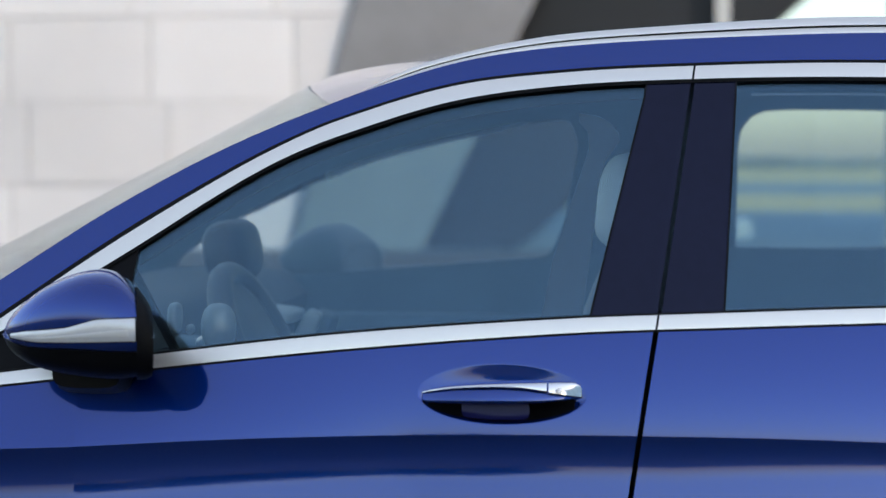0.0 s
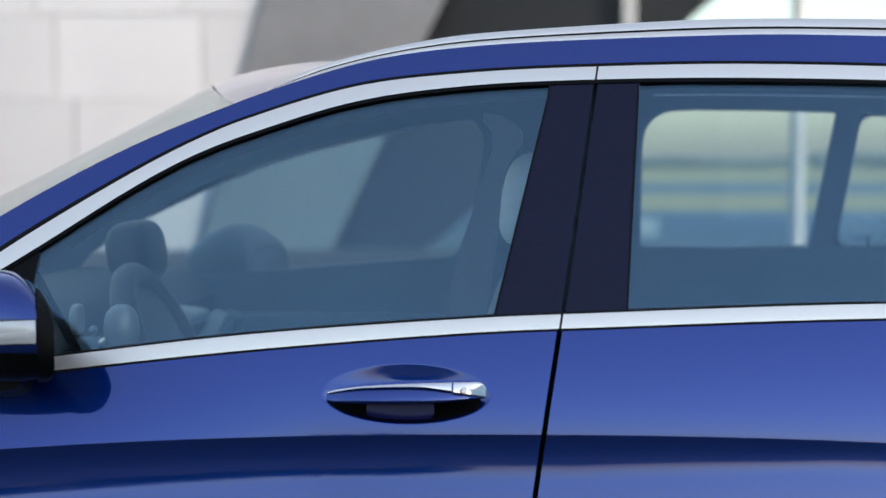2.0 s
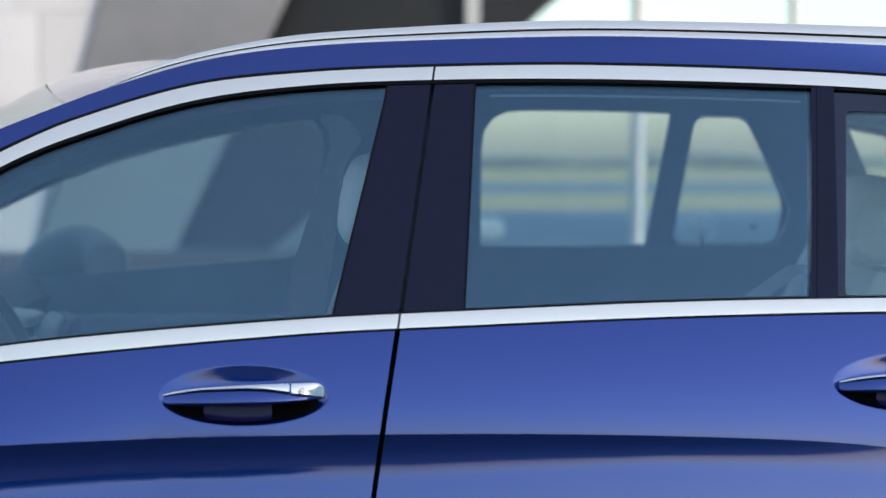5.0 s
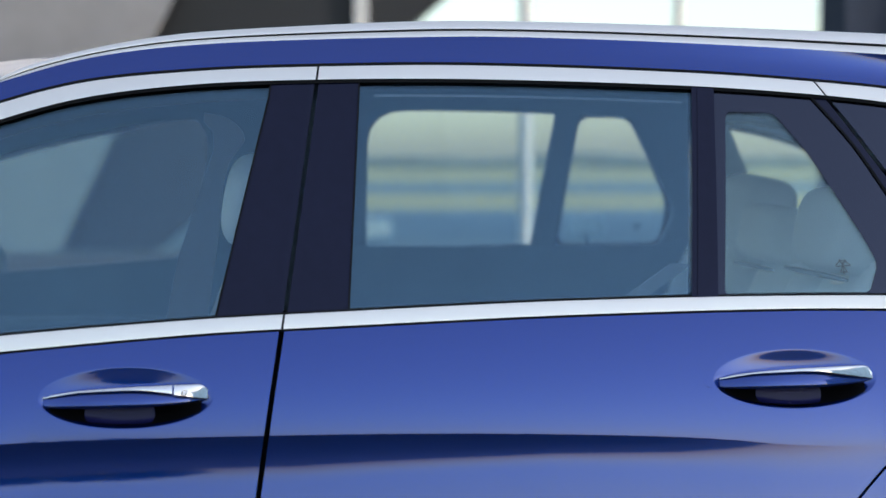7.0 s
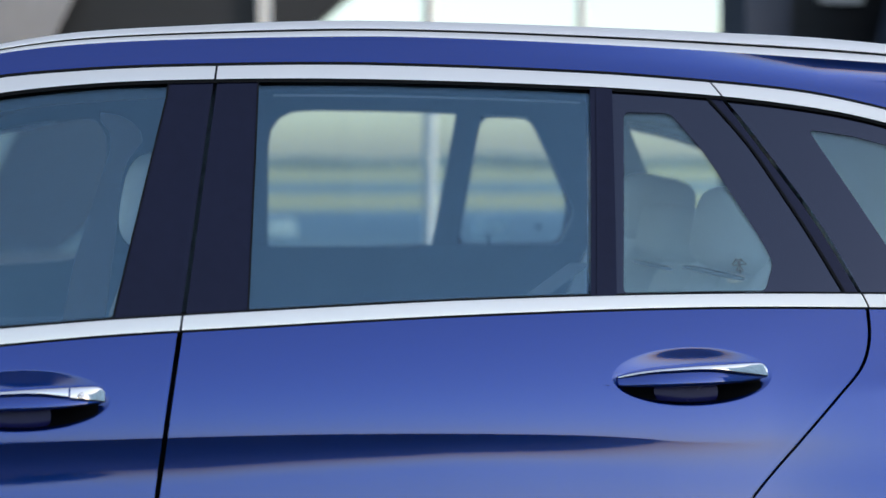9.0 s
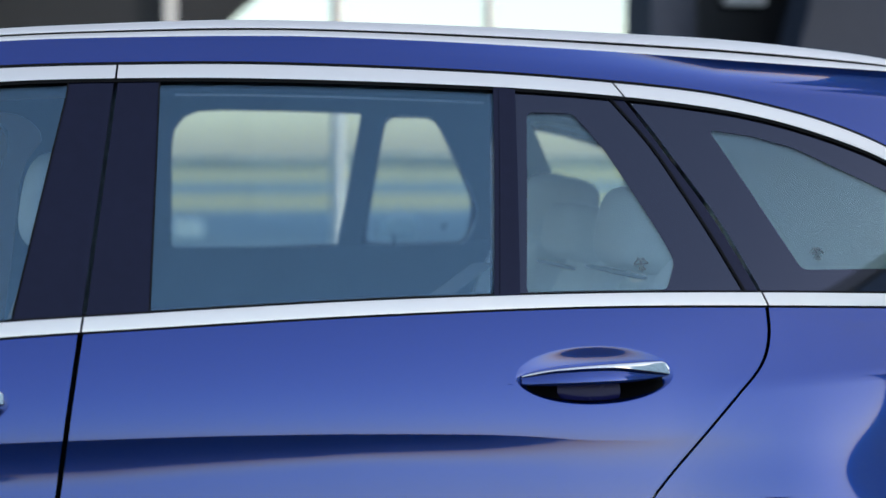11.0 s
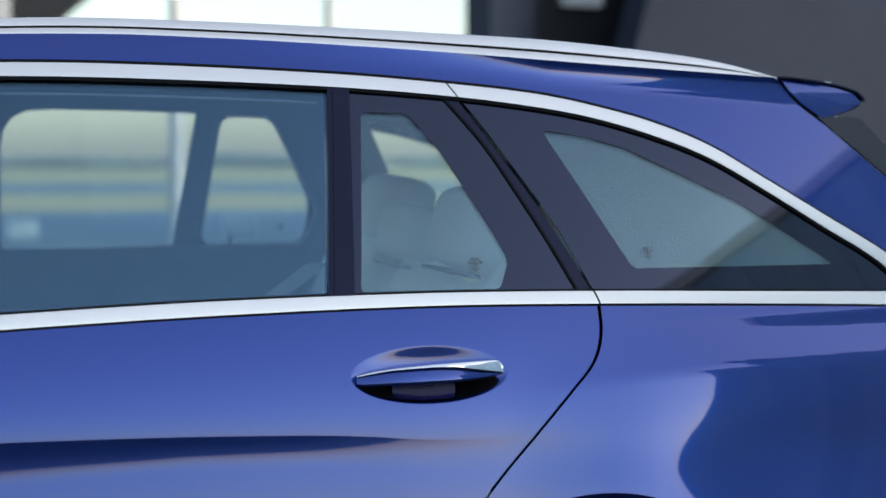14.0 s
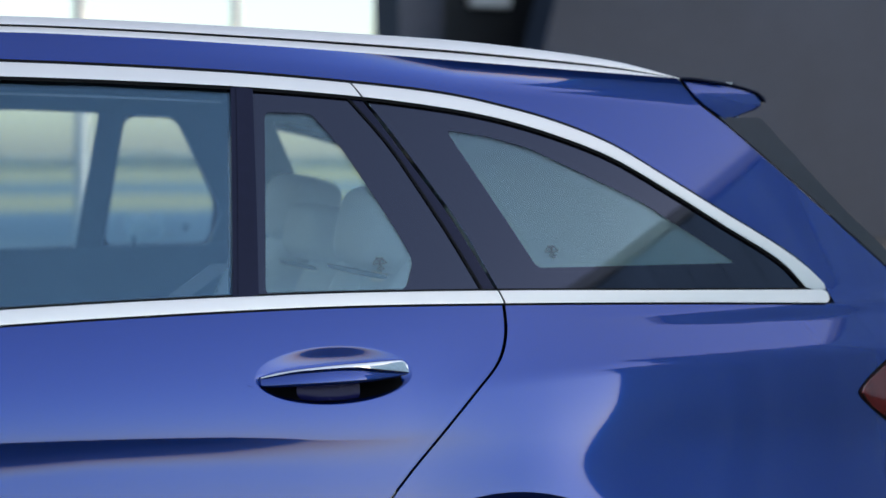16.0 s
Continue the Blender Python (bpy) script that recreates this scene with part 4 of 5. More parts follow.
def tail_skin(name, k0, k1, mat, label="", grow=0.0, top=0.0, n=14, m=30):
    rings = []
    for k in range(n + 1):
        t = k0 + (k1 - k0) * k / n
        i = min(int(t), len(TAIL) - 2)
        x = TAIL[i][0] + (TAIL[i + 1][0] - TAIL[i][0]) * (t - i)
        z = TAIL[i][1] + (TAIL[i + 1][1] - TAIL[i][1]) * (t - i)
        e = side(min(x, 2.06), z) + 0.004
        up, low = [], []
        for j in range(m + 1):
            w = 2 * j / m - 1
            w = math.copysign(1 - (1 - abs(w))**1.6, w)
            y = YC + (YC - e) * w
            f = 1 - abs(w)**4
            up.append((x + (0.10 + grow) * f, y, z + 0.03 * f))
            low.append((x + (0.10 + grow) * f - 0.012, y, z + 0.03 * f - 0.004))
        rings.append(up + low[::-1])
    return loft(name, rings, mat, car, label)


tailgate = tail_skin("tailgate", 5.0, 9.0, PAINT)
rear_glass = tail_skin("rear_window", 1.9, 5.0, PRIVACY, "dark rear window glass")
rear_glass.visible_shadow = False
rings = []
for w, shrink in [(-1, 0.90), (-0.996, 0.96), (-0.988, 0.99), (-0.97, 1.0)] + [(j / 8 - 1, 1.0) for j in range(1, 16)] + [(0.97, 1.0), (0.988, 0.99), (0.996, 0.96), (1, 0.90)]:
    pts = [(1.580, 1.3845), (1.613, 1.3835), (1.668, 1.3785), (1.723, 1.3705), (1.765, 1.3605), (1.7835, 1.3435), (1.778, 1.336), (1.759, 1.327), (1.709, 1.313), (1.676, 1.3025), (1.628, 1.336), (1.600, 1.361)]
    pts = [(1.66 + (x - 1.66) * shrink, 1.352 + (z - 1.352) * shrink) for x, z in pts]
    f = 1 - abs(w)**5
    rings.append([(x + 0.02 * f, YC + (YC - side(x, z) - 0.003) * w, z + 0.01 * f) for x, z in pts])
spoiler = loft("roof_spoiler", rings, PAINT, car, "body-coloured roof spoiler")
rings = []
for j in range(33):
    w = j / 16 - 1
    pts = [(1.581, 1.3885), (1.613, 1.3878), (1.668, 1.3828), (1.723, 1.3748), (1.765, 1.365), (1.782, 1.3545), (1.7875, 1.3430), (1.7845, 1.3425), (1.766, 1.3608), (1.723, 1.3708), (1.668, 1.3788), (1.613, 1.3838), (1.581, 1.3848)]
    f = 1 - abs(w)**5
    rings.append([(x + 0.02 * f, YC + (YC - side(x, z) - 0.002) * w, z + 0.01 * f) for x, z in pts])
loft("spoiler_lip", rings, BLACK_GLOSS, spoiler, "gloss black spoiler top edge")

for far in (False, True):
    grid_panel("tailgate_blade", const(1.0), lambda x: 1.312, lambda z: lerp_knots([(0.955, 2.06), (1.020, 1.994), (1.090, 1.910), (1.190, 1.797), (1.300, 1.674), (1.34, 1.63)], z), straight([(0.99, 2.065), (1.052, 2.004), (1.13, 1.918), (1.21, 1.846), (1.325, 1.752), (1.335, 1.75)]), 10, 24, BLADE, tailgate, "black side blade of the rear window", off=0.003, far=far)

# rear lamps let into the corners
for far in (False, True):
    lam = grid_panel("tail_lamp", lambda x: 0.792 - 0.076 * min(1, max(0.0, (x - 1.841) / 0.11))**0.75, lambda x: 0.792 + 0.066 * min(1, max(0.0, (x - 1.841) / 0.115))**0.72, const(1.8415), const(2.058), 30, 8, RED_LENS, car, "red tail lamp lens", off=-0.004, far=far, depth=0.01, bulge=0.004)
    grid_panel("lamp_seal", lambda x: 0.792 - 0.082 * min(1, max(0.0, (x - 1.837) / 0.11))**0.75, lambda x: 0.792 + 0.072 * min(1, max(0.0, (x - 1.837) / 0.115))**0.72, const(1.8375), const(2.058), 30, 4, RUBBER, lam, off=-0.0012, far=far, depth=0.004)


def cross_bumper(name, x_edge, swell, z0, z1, mat, label):
    rings = []
    for k in range(9):
        z = z0 + (z1 - z0) * k / 8
        row = []
        for j in range(25):
            w = j / 12 - 1
            e = side(max(min(x_edge, 2.06), -2.45), z) + 0.006
            row.append((x_edge + swell * (1 - abs(w)**3.5) * (0.7 + 0.3 * math.sin(math.pi * k / 8)), YC + (YC - e) * w, z))
        inner = [(p[0] - math.copysign(0.03, swell), p[1], p[2]) for p in row]
        rings.append(row + inner[::-1])
    return loft(name, rings, mat, car, label)


cross_bumper("rear_bumper", 2.062, 0.13, 0.25, 0.615, PAINT, "")
cross_bumper("front_bumper", -2.45, -0.20, 0.22, 0.60, PAINT, "")
cross_bumper("radiator_grille", -2.45, -0.19, 0.602, 0.76, PLASTIC, "dark radiator grille")

# underbody
loft("underbody", [[(x, y, z) for y, z in ((0.06, 0.2), (1.70, 0.2), (1.70, 0.27), (0.06, 0.27))] for x in (-2.3, 1.95)], PLASTIC, car, "black underbody", smooth=False)


def wheel(x, far):
    def p(r, y, a):
        return flip((x + r * math.cos(a), y, 0.33 + r * math.sin(a)), far)
    prof = [(0.235, 0.24), (0.31, 0.245), (0.328, 0.23), (0.33, 0.17), (0.33, 0.09), (0.326, 0.06), (0.30, 0.045), (0.245, 0.05), (0.235, 0.07)]
    n = 48
    rings = [[p(r, y, 2 * math.pi * k / n) for r, y in prof] for k in range(n + 1)]
    tyre = loft("wheel", rings, TYRE, car, "black tyre on a silver alloy rim", caps=False)
    rim = [(0.236, 0.22), (0.236, 0.055), (0.225, 0.05), (0.215, 0.065), (0.21, 0.14), (0.06, 0.14)]
    loft("rim", [[p(r, y, 2 * math.pi * k / n) for r, y in rim] for k in range(n + 1)], ALLOY, tyre, caps=False)
    for s in range(5):
        a = 2 * math.pi * s / 5
        ring = []
        for r, w, y in ((0.03, 0.030, 0.065), (0.12, 0.020, 0.067), (0.222, 0.028, 0.059)):
            u = Vector((math.cos(a), 0, math.sin(a)))
            v = Vector((-math.sin(a), 0, math.cos(a)))
            c = Vector((x, 0, 0.33)) + u * r
            ring.append([flip((q.x, q.y, q.z), far) for q in (c + v * w + Vector((0, y, 0)), c - v * w + Vector((0, y, 0)), c - v * w + Vector((0, y + 0.03, 0)), c + v * w + Vector((0, y + 0.03, 0)))])
        loft("spoke", ring, ALLOY, tyre)


for far in (False, True):
    for ax in (AXLE_FRONT, AXLE_REAR):
        wheel(ax, far)

# --- cabin ---
trim_y = lambda x, z: 2 * YC - side(x, z) - 0.085
outer = [(-1.30, 0.40), (-0.3, 0.40), (0.7, 0.40), (1.85, 0.55), (1.80, 0.99), (1.70, 1.07), (1.52, 1.20), (1.30, 1.31), (1.0, 1.375), (0.5, 1.405), (0.0, 1.40), (-0.4, 1.36), (-0.78, 1.29), (-1.13, 1.165), (-1.43, 0.93)]
h_front = rounded([(-1.34, 0.892), (-1.27, 0.975), (-1.207, 1.0257), (-1.118, 1.0715), (-1.029, 1.1213), (-0.934, 1.1688), (-0.827, 1.207), (-0.677, 1.254), (-0.53, 1.288), (-0.3865, 1.316), (-0.235, 1.334), (-0.2095, 1.272), (-0.251, 1.075), (-0.293, 0.978), (-0.43, 0.968)], 0.03)
h_rear = rounded([(0.183, 1.007), (0.1805, 1.262), (0.186, 1.302), (0.207, 1.332), (0.240, 1.348), (0.297, 1.3514), (0.4945, 1.3495), (0.650, 1.3445), (0.611, 1.004)], 0.008)
h_quart = rounded([(0.712, 1.342), (0.838, 1.335), (0.948, 1.161), (0.979, 1.105), (0.977, 1.075), (0.953, 1.008), (0.675, 1.007)], 0.014)
h_tail = rounded([(1.087, 1.326), (1.149, 1.323), (1.243, 1.305), (1.34, 1.223), (1.54, 1.07), (1.23, 1.07)], 0.012)
lining = filled("side_lining", outer, [h_front, h_rear, h_quart, h_tail], trim_y, TRIM, car, "dark interior side lining with window openings", depth=0.02)
# door-pull and armrest ledges on the far door linings
for xa, xb in ((-1.0, -0.25), (0.12, 0.72)):
    pillow("armrest", ((xa + xb) / 2, 1.60, 0.80), (xb - xa, 0.10, 0.07), TRIM, lining, power=4)
pillow("lock_pin", (0.745, 1.575, 1.02), (0.008, 0.008, 0.045), TRIM, lining)

# pale sheet added inside the tail to brighten the rear side window
rings = []
for k in range(9):
    t = k / 8
    x, y = 1.58 + 0.43 * t, 1.575 - 0.95 * t - 0.06 * math.sin(math.pi * t)
    zt = 1.375 - 0.28 * t
    rings.append([(x + dx, y, z) for dx, z in ((0, 0.93), (0, zt), (0.015, zt), (0.015, 0.93))])
loft("pale_backdrop", rings, PALE_TRIM, car, "pale sheet added to brighten the rear side window")

dash = loft("dashboard", [[(x, y, z) for x, z in ((-1.52, 0.55), (-1.50, 0.90), (-1.30, 0.945), (-1.08, 0.955), (-0.98, 0.935), (-0.93, 0.88), (-0.95, 0.78), (-1.02, 0.55))] for y in (0.10, 0.3, 0.6, 0.9, 1.2, 1.66)], DARK_TRIM, car, "dark dashboard")
pillow("display_screen", (-0.912, 0.80, 1.035), (0.10, 0.24, 0.135), FRIT, dash, "wide gloss black display standing on the dashboard", tilt=-8, power=3)
for y in (0.80, 0.88, 0.96):
    pillow("air_vent", (-0.945, y, 0.915), (0.03, 0.062, 0.062), CHROME, dash, "round chrome air vent", power=2)
pillow("air_vent", (-0.800, 0.25, 0.930), (0.062, 0.06, 0.085), SATIN, dash, "round satin instrument cowl", power=2.4)
pillow("air_vent", (-0.880, 0.25, 0.945), (0.022, 0.05, 0.055), SATIN, dash, "narrow satin air vent", power=3)
pillow("air_vent", (-0.852, 0.25, 0.925), (0.014, 0.04, 0.018), SATIN, dash, "small satin switch", power=2)

# steering wheel
rings = []
c = Vector((-0.770, 0.47, 0.853))
ax1, ax2 = Vector((0, 1, 0)), Vector((-0.42, 0, 0.91)).normalized()
nrm = ax1.cross(ax2)
for k in range(41):
    a = 2 * math.pi * k / 40
    d = ax1 * math.cos(a) + ax2 * math.sin(a)
    rings.append([tuple(c + d * (0.172 + 0.024 * math.cos(q * math.pi / 5)) + nrm * 0.026 * math.sin(q * math.pi / 5)) for q in range(10)])
wheel_rim = loft("steering_wheel", rings, DARK_LEATHER, car, "dark leather steering wheel", caps=False)
pillow("hub", (-0.785, 0.47, 0.855), (0.070, 0.34, 0.335), DARK_LEATHER, wheel_rim, tilt=-25, power=2.3)
for dy in (-0.10, 0.10):
    pillow("spoke", (-0.785, 0.47 + dy, 0.86), (0.03, 0.14, 0.035), CHROME, wheel_rim, "bright wheel spoke", tilt=-25)
pillow("column", (-0.90, 0.47, 0.845), (0.22, 0.10, 0.09), TRIM, car, "steering column shroud")
pillow("column_stalk", (-0.84, 0.33, 0.90), (0.018, 0.15, 0.018), CHROME, car)

console = loft("centre_console", [[(x, y, z + (0.0 if abs(y - YC) < 0.1 else -0.02)) for y, z in ((0.74, 0.35), (0.74, zt), (0.80, zt + 0.015), (0.96, zt + 0.015), (1.02, zt), (1.02, 0.35))] for x, zt in ((-1.0, 0.82), (-0.85, 0.78), (-0.62, 0.72), (-0.30, 0.72), (-0.05, 0.70))], TRIM, car, "dark centre console")
pillow("armrest_pad", (-0.20, 0.88, 0.76), (0.34, 0.20, 0.08), DARK_LEATHER, console)
pillow("console_trim", (-0.822, 0.88, 0.896), (0.072, 0.16, 0.026), SATIN, console, "satin console trim", tilt=8, power=5)
pillow("selector_lever", (-0.765, 0.88, 0.870), (0.040, 0.05, 0.075), SATIN, console, "satin selector lever", tilt=28, power=4)
pillow("lever_plate", (-0.745, 0.93, 0.868), (0.050, 0.12, 0.060), TRIM, console, "grey plate beside the lever", tilt=18, power=6)
pillow("console_button", (-0.808, 0.88, 0.846), (0.036, 0.10, 0.014), BRIGHT, console, "bright console button row", power=4)


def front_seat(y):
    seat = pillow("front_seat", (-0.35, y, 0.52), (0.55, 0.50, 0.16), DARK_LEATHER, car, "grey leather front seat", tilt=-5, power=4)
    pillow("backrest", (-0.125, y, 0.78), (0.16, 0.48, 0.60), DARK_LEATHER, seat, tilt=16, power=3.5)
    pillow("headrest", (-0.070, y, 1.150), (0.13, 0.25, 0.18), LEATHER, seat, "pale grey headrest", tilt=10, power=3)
    for dy in (-0.06, 0.06):
        pillow("headrest_post", (-0.075, y + dy, 1.045), (0.014, 0.014, 0.12), CHROME, seat, tilt=10)


front_seat(0.47)
front_seat(1.29)

bench = pillow("rear_seat", (0.72, YC, 0.52), (0.52, 1.30, 0.18), LEATHER, car, "pale grey leather rear bench", tilt=-5, power=5)
for y, w in ((0.42, 0.50), (0.88, 0.36), (1.34, 0.50)):
    pillow("backrest", (1.035, y, 0.79), (0.17, w, 0.56), LEATHER, bench, tilt=20, power=3.2)
    for dy in (-0.13, 0.13):
        if w > 0.4:
            pillow("bolster", (1.005, y + dy * 1.35, 0.84), (0.15, 0.12, 0.46), LEATHER, bench, tilt=20, power=2.6)
for y, x, z in ((0.45, 1.048, 1.090), (1.31, 1.108, 1.108)):
    pillow("headrest", (x, y, z), (0.155, 0.29, 0.165), LEATHER, bench, tilt=12, power=3.8)
    pillow("headrest_post", (x - 0.012, y, z - 0.09), (0.014, 0.10, 0.10), CHROME, bench, tilt=12)
pillow("headrest", (1.046, 0.88, 1.066), (0.145, 0.26, 0.125), LEATHER, bench, tilt=12, power=4.2)
# piping between the headrests and the backs
for y, x, z, w in ((0.45, 0.985, 1.012, 0.40), (0.88, 0.985, 1.000, 0.32)):
    pillow("piping", (x, y, z), (0.012, w, 0.010), TRIM, bench, "grey seam of the backrest", power=3)
# belts from the rear pillars
for xa, za, xb, zb in ((0.575, 0.99, 0.66, 1.05),):
    loft("seat_belt", [[(x + dx, 0.16 + dy, z) for dx, dy in ((-0.02, 0), (0.02, 0), (0.02, 0.004), (-0.02, 0.004))] for x, z in ((xa, za), (xb, zb))], EDGE_TRIM, car, "grey seat belt")
loft("load_cover", [[(x, y, z) for x, z in ((1.20, 0.95), (1.86, 0.93), (1.86, 0.918), (1.20, 0.938))] for y in (0.14, 1.62)], TRIM, car, "dark roller load cover", smooth=False)
pillow("inner_mirror", (-0.66, 0.88, 1.30), (0.05, 0.24, 0.07), PLASTIC, car, "interior rear-view mirror", power=3.5)


# ---- surroundings ----
def box(name, lo, hi, mat, parent=None, label="", bevel=0.0):
    bm = bmesh.new()
    bmesh.ops.create_cube(bm, size=1.0)
    for v in bm.verts:
        v.co = Vector([lo[k] + (hi[k] - lo[k]) * (v.co[k] + 0.5) for k in range(3)])
    if bevel:
        bmesh.ops.bevel(bm, geom=bm.edges[:], offset=bevel, segments=2, affect="EDGES", profile=0.6)
    me = bpy.data.meshes.new(name)
    bm.to_mesh(me)
    bm.free()
    me.materials.append(mat)
    ob = new(name, me)
    if parent is not None:
        ob.parent = parent
    return tagged(ob, label)


def prism(name, outline, y0, y1, mat, parent=None, label=""):
    """An upright slab whose outline is drawn in x, z."""
    n = len(outline)
    verts = [(x, y0, z) for x, z in outline] + [(x, y1, z) for x, z in outline]
    faces = [tuple(range(n)), tuple(range(n, 2 * n))[::-1]] + [(k, k + n, (k + 1) % n + n, (k + 1) % n) for k in range(n)]
    bm = bmesh.new()
    vs = [bm.verts.new(v) for v in verts]
    for f in faces:
        bm.faces.new([vs[i] for i in f])
    bmesh.ops.recalc_face_normals(bm, faces=bm.faces[:])
    bmesh.ops.bevel(bm, geom=bm.edges[:], offset=0.02, segments=1, affect="EDGES")
    me = bpy.data.meshes.new(name)
    bm.to_mesh(me)
    bm.free()
    me.materials.append(mat)
    ob = new(name, me)
    if parent is not None:
        ob.parent = parent
    return tagged(ob, label)


def sheet(name, x0, x1, y0, y1, z, mat, label, nx=24, ny=24):
    verts = [(x0 + (x1 - x0) * i / nx, y0 + (y1 - y0) * j / ny, z) for j in range(ny + 1) for i in range(nx + 1)]
    faces = [(j * (nx + 1) + i, j * (nx + 1) + i + 1, (j + 1) * (nx + 1) + i + 1, (j + 1) * (nx + 1) + i) for j in range(ny) for i in range(nx)]
    return tagged(link(name, verts, faces, mat, None, label, smooth=False), "", "ground", "", "structure")


sheet("ground", -1500, 1500, -1500, 1500, -0.012, TAN, "pale dry ground reaching the horizon")
sheet("pavement", -500, 500, -420, 20.0, 0.0, ASPHALT, "dark asphalt apron round the car")
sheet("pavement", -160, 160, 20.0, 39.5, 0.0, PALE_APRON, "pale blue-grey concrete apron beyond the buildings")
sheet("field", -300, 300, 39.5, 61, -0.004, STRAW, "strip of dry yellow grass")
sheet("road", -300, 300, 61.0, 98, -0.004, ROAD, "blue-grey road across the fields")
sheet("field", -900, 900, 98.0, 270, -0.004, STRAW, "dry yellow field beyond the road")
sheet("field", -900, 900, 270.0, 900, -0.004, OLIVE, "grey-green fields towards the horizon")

# white stone wall in running bond
wall = tagged(box("wall_stone", (-40, 20.06, 0.0), (-3.7, 21.0, 11.4), JOINT, None, "wall clad in large white stone blocks"), "", "wall", "", "structure")
rng = random.Random(4)
for row, z in enumerate((-0.28, 0.90, 2.07, 3.245, 4.42, 5.59, 6.765, 7.94, 9.115, 10.29)):
    x = {0: -4.9, 1: -4.64, 2: -4.91, 3: -5.2, 4: -4.7, 5: -5.1}[row % 6] + 2.04
    while x > -24:
        b = box("stone_block", (x - 2.032, 19.99 + rng.uniform(-0.006, 0.006), max(z, 0.0) + 0.006), (min(x - 0.006, -3.75 + 0.35 * (z + 0.6)), 20.055, z + 1.168), STONE, wall, bevel=0.012)
        x -= 2.045

# leaning grey slab in front of the wall's end
tagged(prism("leaning_slab", [(-5.02, 0.0), (-3.23, 0.0), (-0.05, 6.60), (-3.22, 6.60)], 19.93, 19.985, CONCRETE, None, "grey cast-concrete slab leaning beside the stone wall"), "", "wall", "", "structure")
# added sheet in the blue-grey cast that car windows lend the slab foot
tagged(prism("slab_tint_sheet", [(-4.93, 0.0), (-3.14, 0.0), (-2.16, 2.05), (-4.35, 2.05)], 19.88, 19.925, SLAB_TINT, None, "added sheet that tints the slab foot as window glass would"), "", "screen", "", "structure")
# dark glazed volume with a raked edge
dark = tagged(prism("dark_facade", [(-3.66, 0.0), (-1.9, 0.0), (4.9, 6.0), (4.9, 6.6), (-3.66, 6.6)], 20.4, 24.0, DARK_FACADE, None, "black glazed building front with a raked edge"), "", "wall", "", "structure")
box("mullion", (0.83, 20.2, 2.5), (1.02, 20.38, 6.4), STEEL, dark, "grey steel mullion")

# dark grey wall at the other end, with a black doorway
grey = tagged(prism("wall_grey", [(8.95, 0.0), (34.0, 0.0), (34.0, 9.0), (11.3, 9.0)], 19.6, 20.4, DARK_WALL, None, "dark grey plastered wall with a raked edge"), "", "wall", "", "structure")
tagged(box("doorway_recess", (8.53, 21.4, 0.0), (12.0, 21.8, 9.0), DARK_FACADE, None, "black recess between the buildings"), "", "wall", "", "structure")
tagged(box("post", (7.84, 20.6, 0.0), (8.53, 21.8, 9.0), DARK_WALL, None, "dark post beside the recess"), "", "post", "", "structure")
tagged(box("sign_plate", (9.2, 21.2, 3.60), (9.86, 21.38, 3.95), WHITE_SIGN, None, "small white plate in the dark recess", 0.01), "", "sign")


def light_pole(x, y, h, r):
    """Tapered steel pole with a foot plate and a lamp arm."""
    ring = [[(x + (r * (1 - 0.35 * t)) * math.cos(2 * math.pi * k / 16), y + (r * (1 - 0.35 * t)) * math.sin(2 * math.pi * k / 16), h * t) for k in range(16)] for t in (0, 0.25, 0.5, 0.75, 1.0)]
    top = new("light_pole")
    top.location = (x, y, 0)
    tagged(top, "pale grey tapered steel light pole", "pole", "light poles")
    loft("shaft", ring, STEEL, top)
    loft("foot_plate", [[(x + q * 2.2 * r * math.cos(2 * math.pi * k / 16), y + q * 2.2 * r * math.sin(2 * math.pi * k / 16), z) for k in range(16)] for q, z in ((1, 0.0), (1, 0.03), (0.5, 0.06))], STEEL, top)
    return top


light_pole(3.23, 20.5, 7.5, 0.10)
light_pole(5.40, 20.5, 7.5, 0.08)


def kerb_block(x, y):
    """Low rounded concrete block at the edge of the apron."""
    base = box("kerb_block", (x - 0.24, y - 0.2, 0.0), (x + 0.24, y + 0.2, 0.30), PALE_BLOCK, None, "", 0.06)
    tagged(base, "low pale blue concrete block on the apron", "block", "blocks on the apron")


kerb_block(4.79, 24.5)
kerb_block(1.34, 24.5)


def hedge(name, x0, x1, y, h, seed, n, label):
    """A far belt of trees and bushes: many small leaf clumps."""
    r = random.Random(seed)
    verts, faces = [], []
    for _ in range(n):
        cx, cy = r.uniform(x0, x1), y + r.uniform(-3, 3)
        top = h * (0.45 + 0.55 * abs(noise.noise(Vector((cx * 0.03, seed, 0)))) * 1.8)
        cz = r.uniform(0.1, 1.0) * top
        s = r.uniform(0.3, 0.7) * h * 0.28
        b = len(verts)
        for d in ((1, 0, 0), (-1, 0, 0), (0, 1, 0), (0, -1, 0), (0, 0, 0.8), (0, 0, -0.8)):
            verts.append((cx + s * d[0] * r.uniform(0.7, 1.3) * 1.6, cy + s * d[1] * r.uniform(0.7, 1.3), max(0.0, cz + s * d[2] * r.uniform(0.7, 1.3))))
        for f in ((0, 2, 4), (2, 1, 4), (1, 3, 4), (3, 0, 4), (2, 0, 5), (1, 2, 5), (3, 1, 5), (0, 3, 5)):
            faces.append(tuple(b + k for k in f))
    return tagged(link(name, verts, faces, HAZE_LEAF, None, label, smooth=False), "", "hedge", "", "stuff")


hedge("far_hedge", -160, 200, 300.0, 3.4, 3, 4200, "far belt of trees on the horizon, haze put into their green")


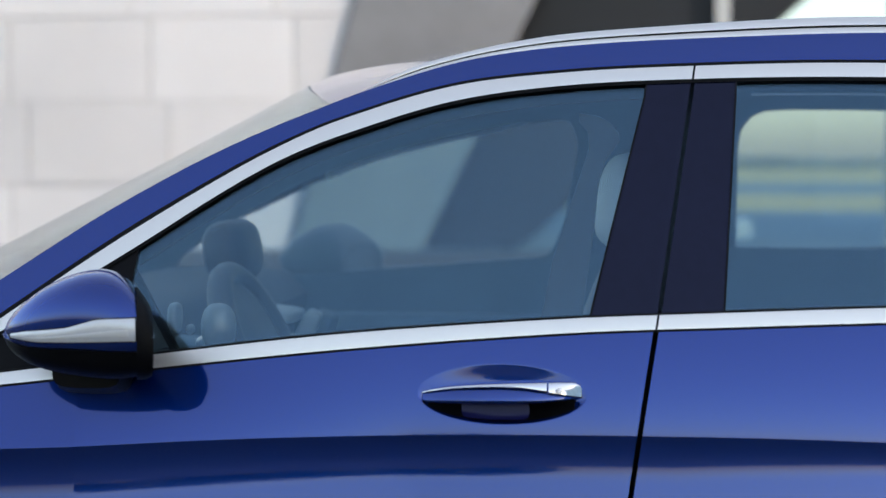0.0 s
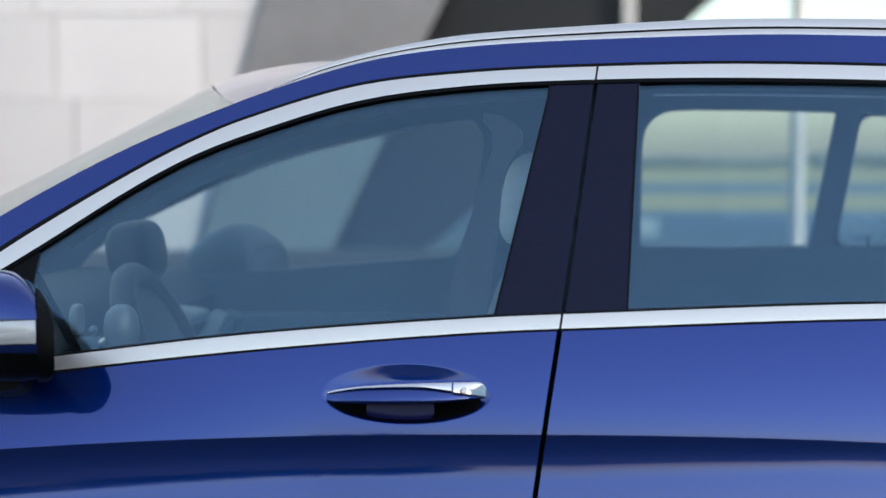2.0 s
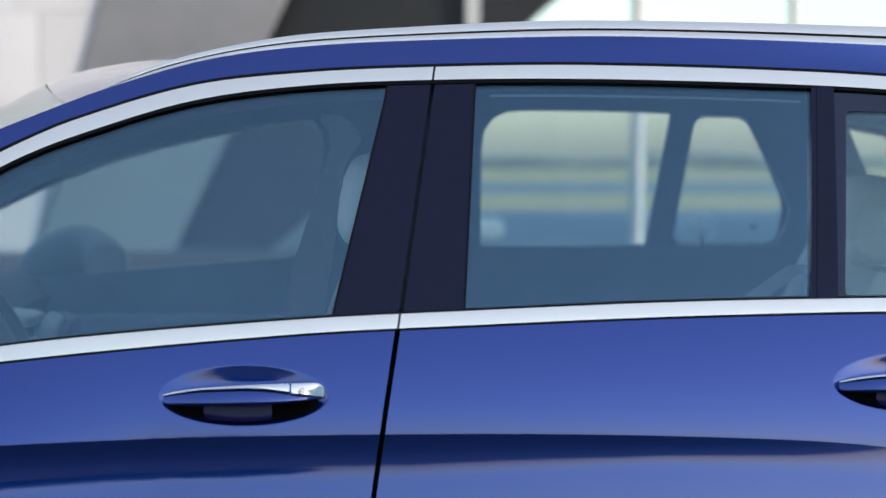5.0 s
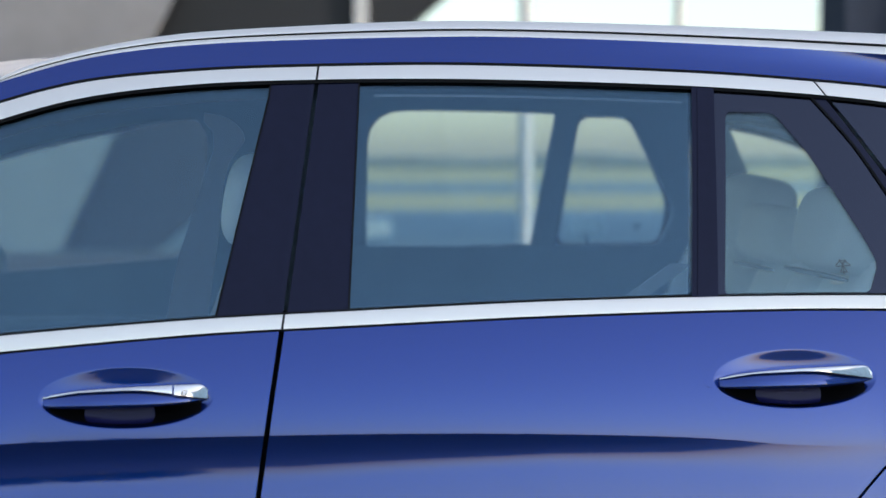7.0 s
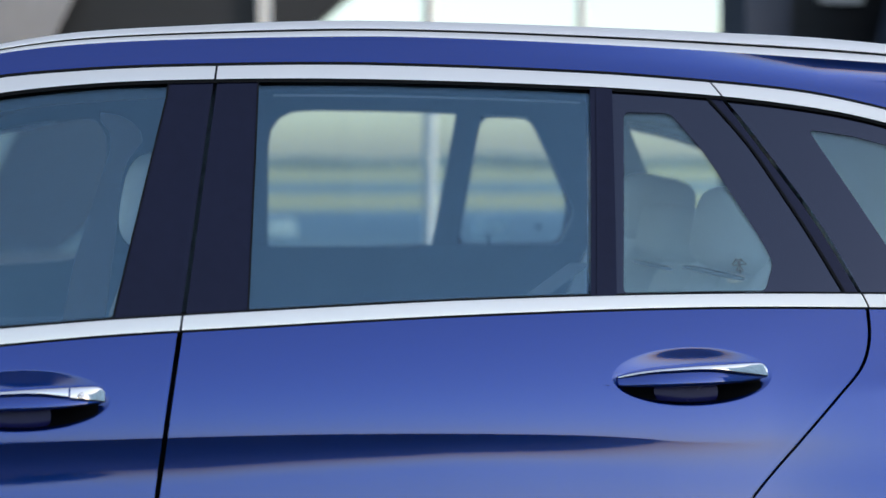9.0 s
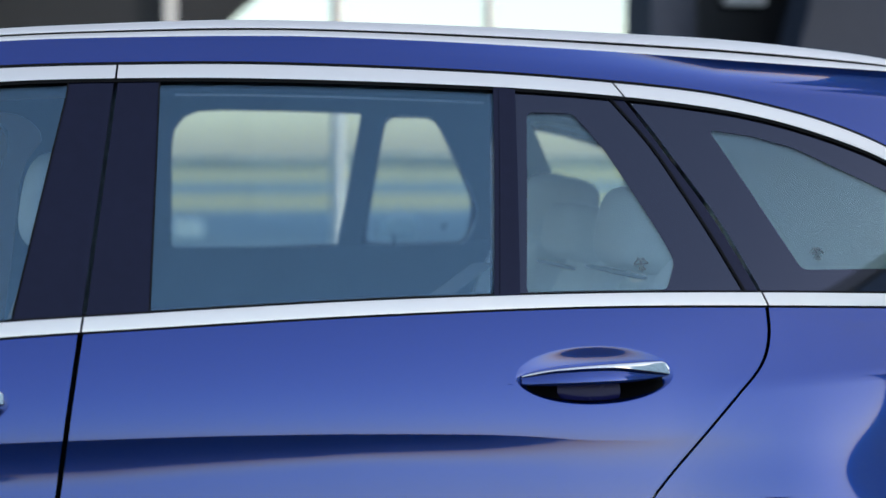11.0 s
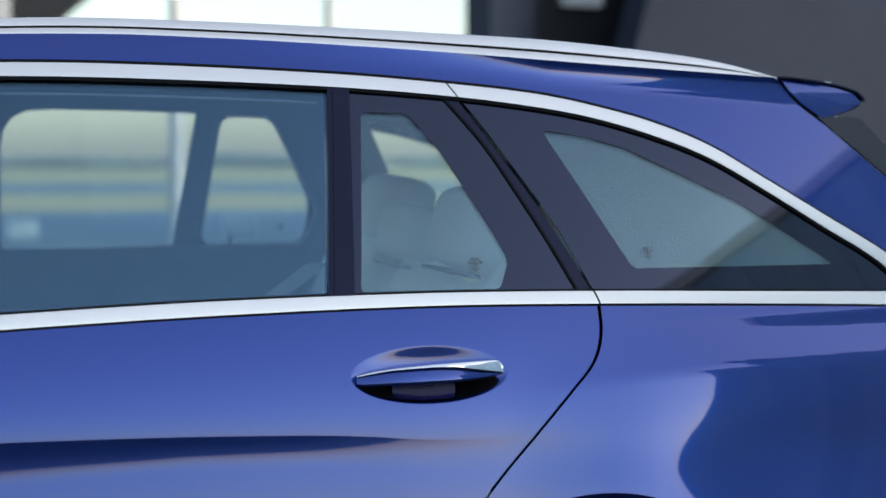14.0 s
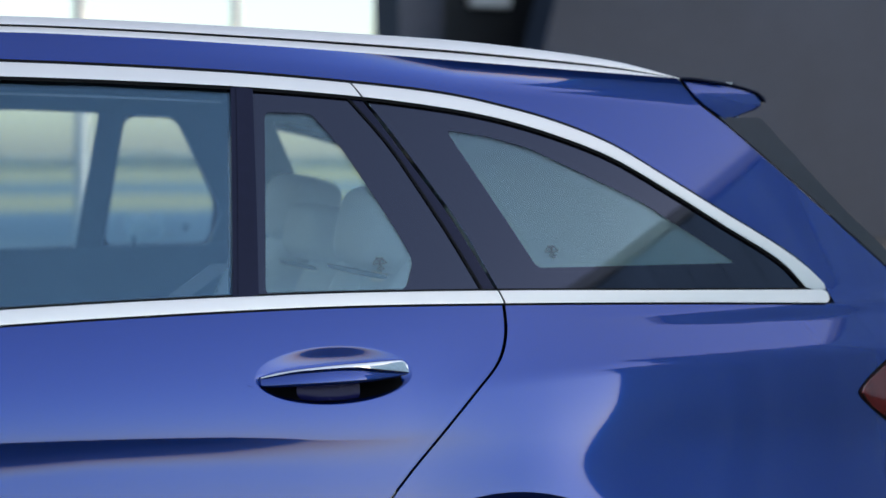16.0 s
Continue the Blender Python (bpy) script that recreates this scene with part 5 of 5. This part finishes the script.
# dark metal-clad building behind the camera's right shoulder, seen as a reflection
HALL_H, WING_H = 12.9, 9.0
hall = new("clad_hall")
hall.location = (13.52, -7.0, 0)
hall.rotation_euler = (0, 0, radians(60))
tagged(hall, "dark building clad in upright ribbed metal panels with a tan cornice", "building")
box("core", (-5.6, -8.0, 0.0), (10.0, -0.08, HALL_H - 0.02), DARK_FACADE, hall, "dark inner block")
box("core", (-8.2, -8.0, 0.0), (-5.605, -0.08, WING_H - 0.02), DARK_FACADE, hall, "dark inner block of the low wing")
box("roof_fascia", (-5.7, -8.1, HALL_H - 0.35), (10.1, 0.10, HALL_H), FASCIA, hall, "tan metal roof fascia", bevel=0.03)
box("roof_fascia", (-8.30, -8.1, WING_H - 0.35), (-5.705, 0.05, WING_H), FASCIA, hall, "tan metal roof fascia", bevel=0.03)
panels = [box("cladding_panel", (-0.415, -0.075, 0.1), (0.415, 0.0, top), CLADDING, hall, bevel=0.015) for top in (HALL_H - 0.37, WING_H - 0.36)]
panels[0].location, panels[1].location = (-5.2, 0, 0), (-6.045, 0, 0)
for k in range(-3, 18):
    if k not in (0, -1):
        ob = new("cladding_panel", panels[0 if k > 0 else 1].data)
        ob.parent = hall
        ob.location = (-5.2 + 0.845 * k, 0, 0)


def tree(x, y, h, seed):
    """Trunk, limbs and a ragged crown of small leaf clumps."""
    r = random.Random(seed)
    top = new("tree")
    top.location = (x, y, 0)
    tagged(top, "small dark leafy tree behind the apron", "tree", "trees behind the apron")
    rings = [[(0.09 * h / 4 * (1 - 0.6 * t) * math.cos(2 * math.pi * k / 8) + 0.1 * t * t, 0.09 * h / 4 * (1 - 0.6 * t) * math.sin(2 * math.pi * k / 8), h * 0.6 * t) for k in range(8)] for t in (0, 0.3, 0.6, 1.0)]
    trunk = loft("trunk", rings, BARK, None)
    trunk.parent = top
    for q in range(5):
        a = 2 * math.pi * q / 5
        limb = loft("limb", [[(0.1 + math.cos(a) * d * h * 0.3 + (0.03 - 0.02 * d) * math.cos(k), math.sin(a) * d * h * 0.3 + (0.03 - 0.02 * d) * math.sin(k), h * (0.4 + 0.3 * d)) for k in (0, 2.1, 4.2)] for d in (0, 0.5, 1)], BARK, None)
        limb.parent = top
    verts, faces = [], []
    for _ in range(420):
        u = Vector((r.gauss(0, 1), r.gauss(0, 1), r.gauss(0, 0.8)))
        u = u.normalized() * r.uniform(0.2, 1.0)**0.5
        c = Vector((0.1 + u.x * h * 0.30, u.y * h * 0.30, h * 0.52 + u.z * h * 0.45))
        for _ in range(5):
            p = c + Vector((r.uniform(-0.2, 0.2), r.uniform(-0.2, 0.2), r.uniform(-0.2, 0.2)))
            d1 = Vector((r.uniform(-1, 1), r.uniform(-1, 1), r.uniform(-1, 1))).normalized() * 0.10
            d2 = d1.orthogonal().normalized() * 0.06
            b = len(verts)
            verts += [tuple(p - d1), tuple(p + d2), tuple(p + d1), tuple(p - d2)]
            faces.append((b, b + 1, b + 2, b + 3))
    crown = link("crown", verts, faces, LEAF, None, smooth=False)
    crown.parent = top


for k, (x, y, h) in enumerate(((-7.6, -48, 4.8), (-6.4, -49, 5.4), (-5.2, -47.5, 5.2), (-4.3, -49, 4.4))):
    tree(x, y, h, 20 + k)
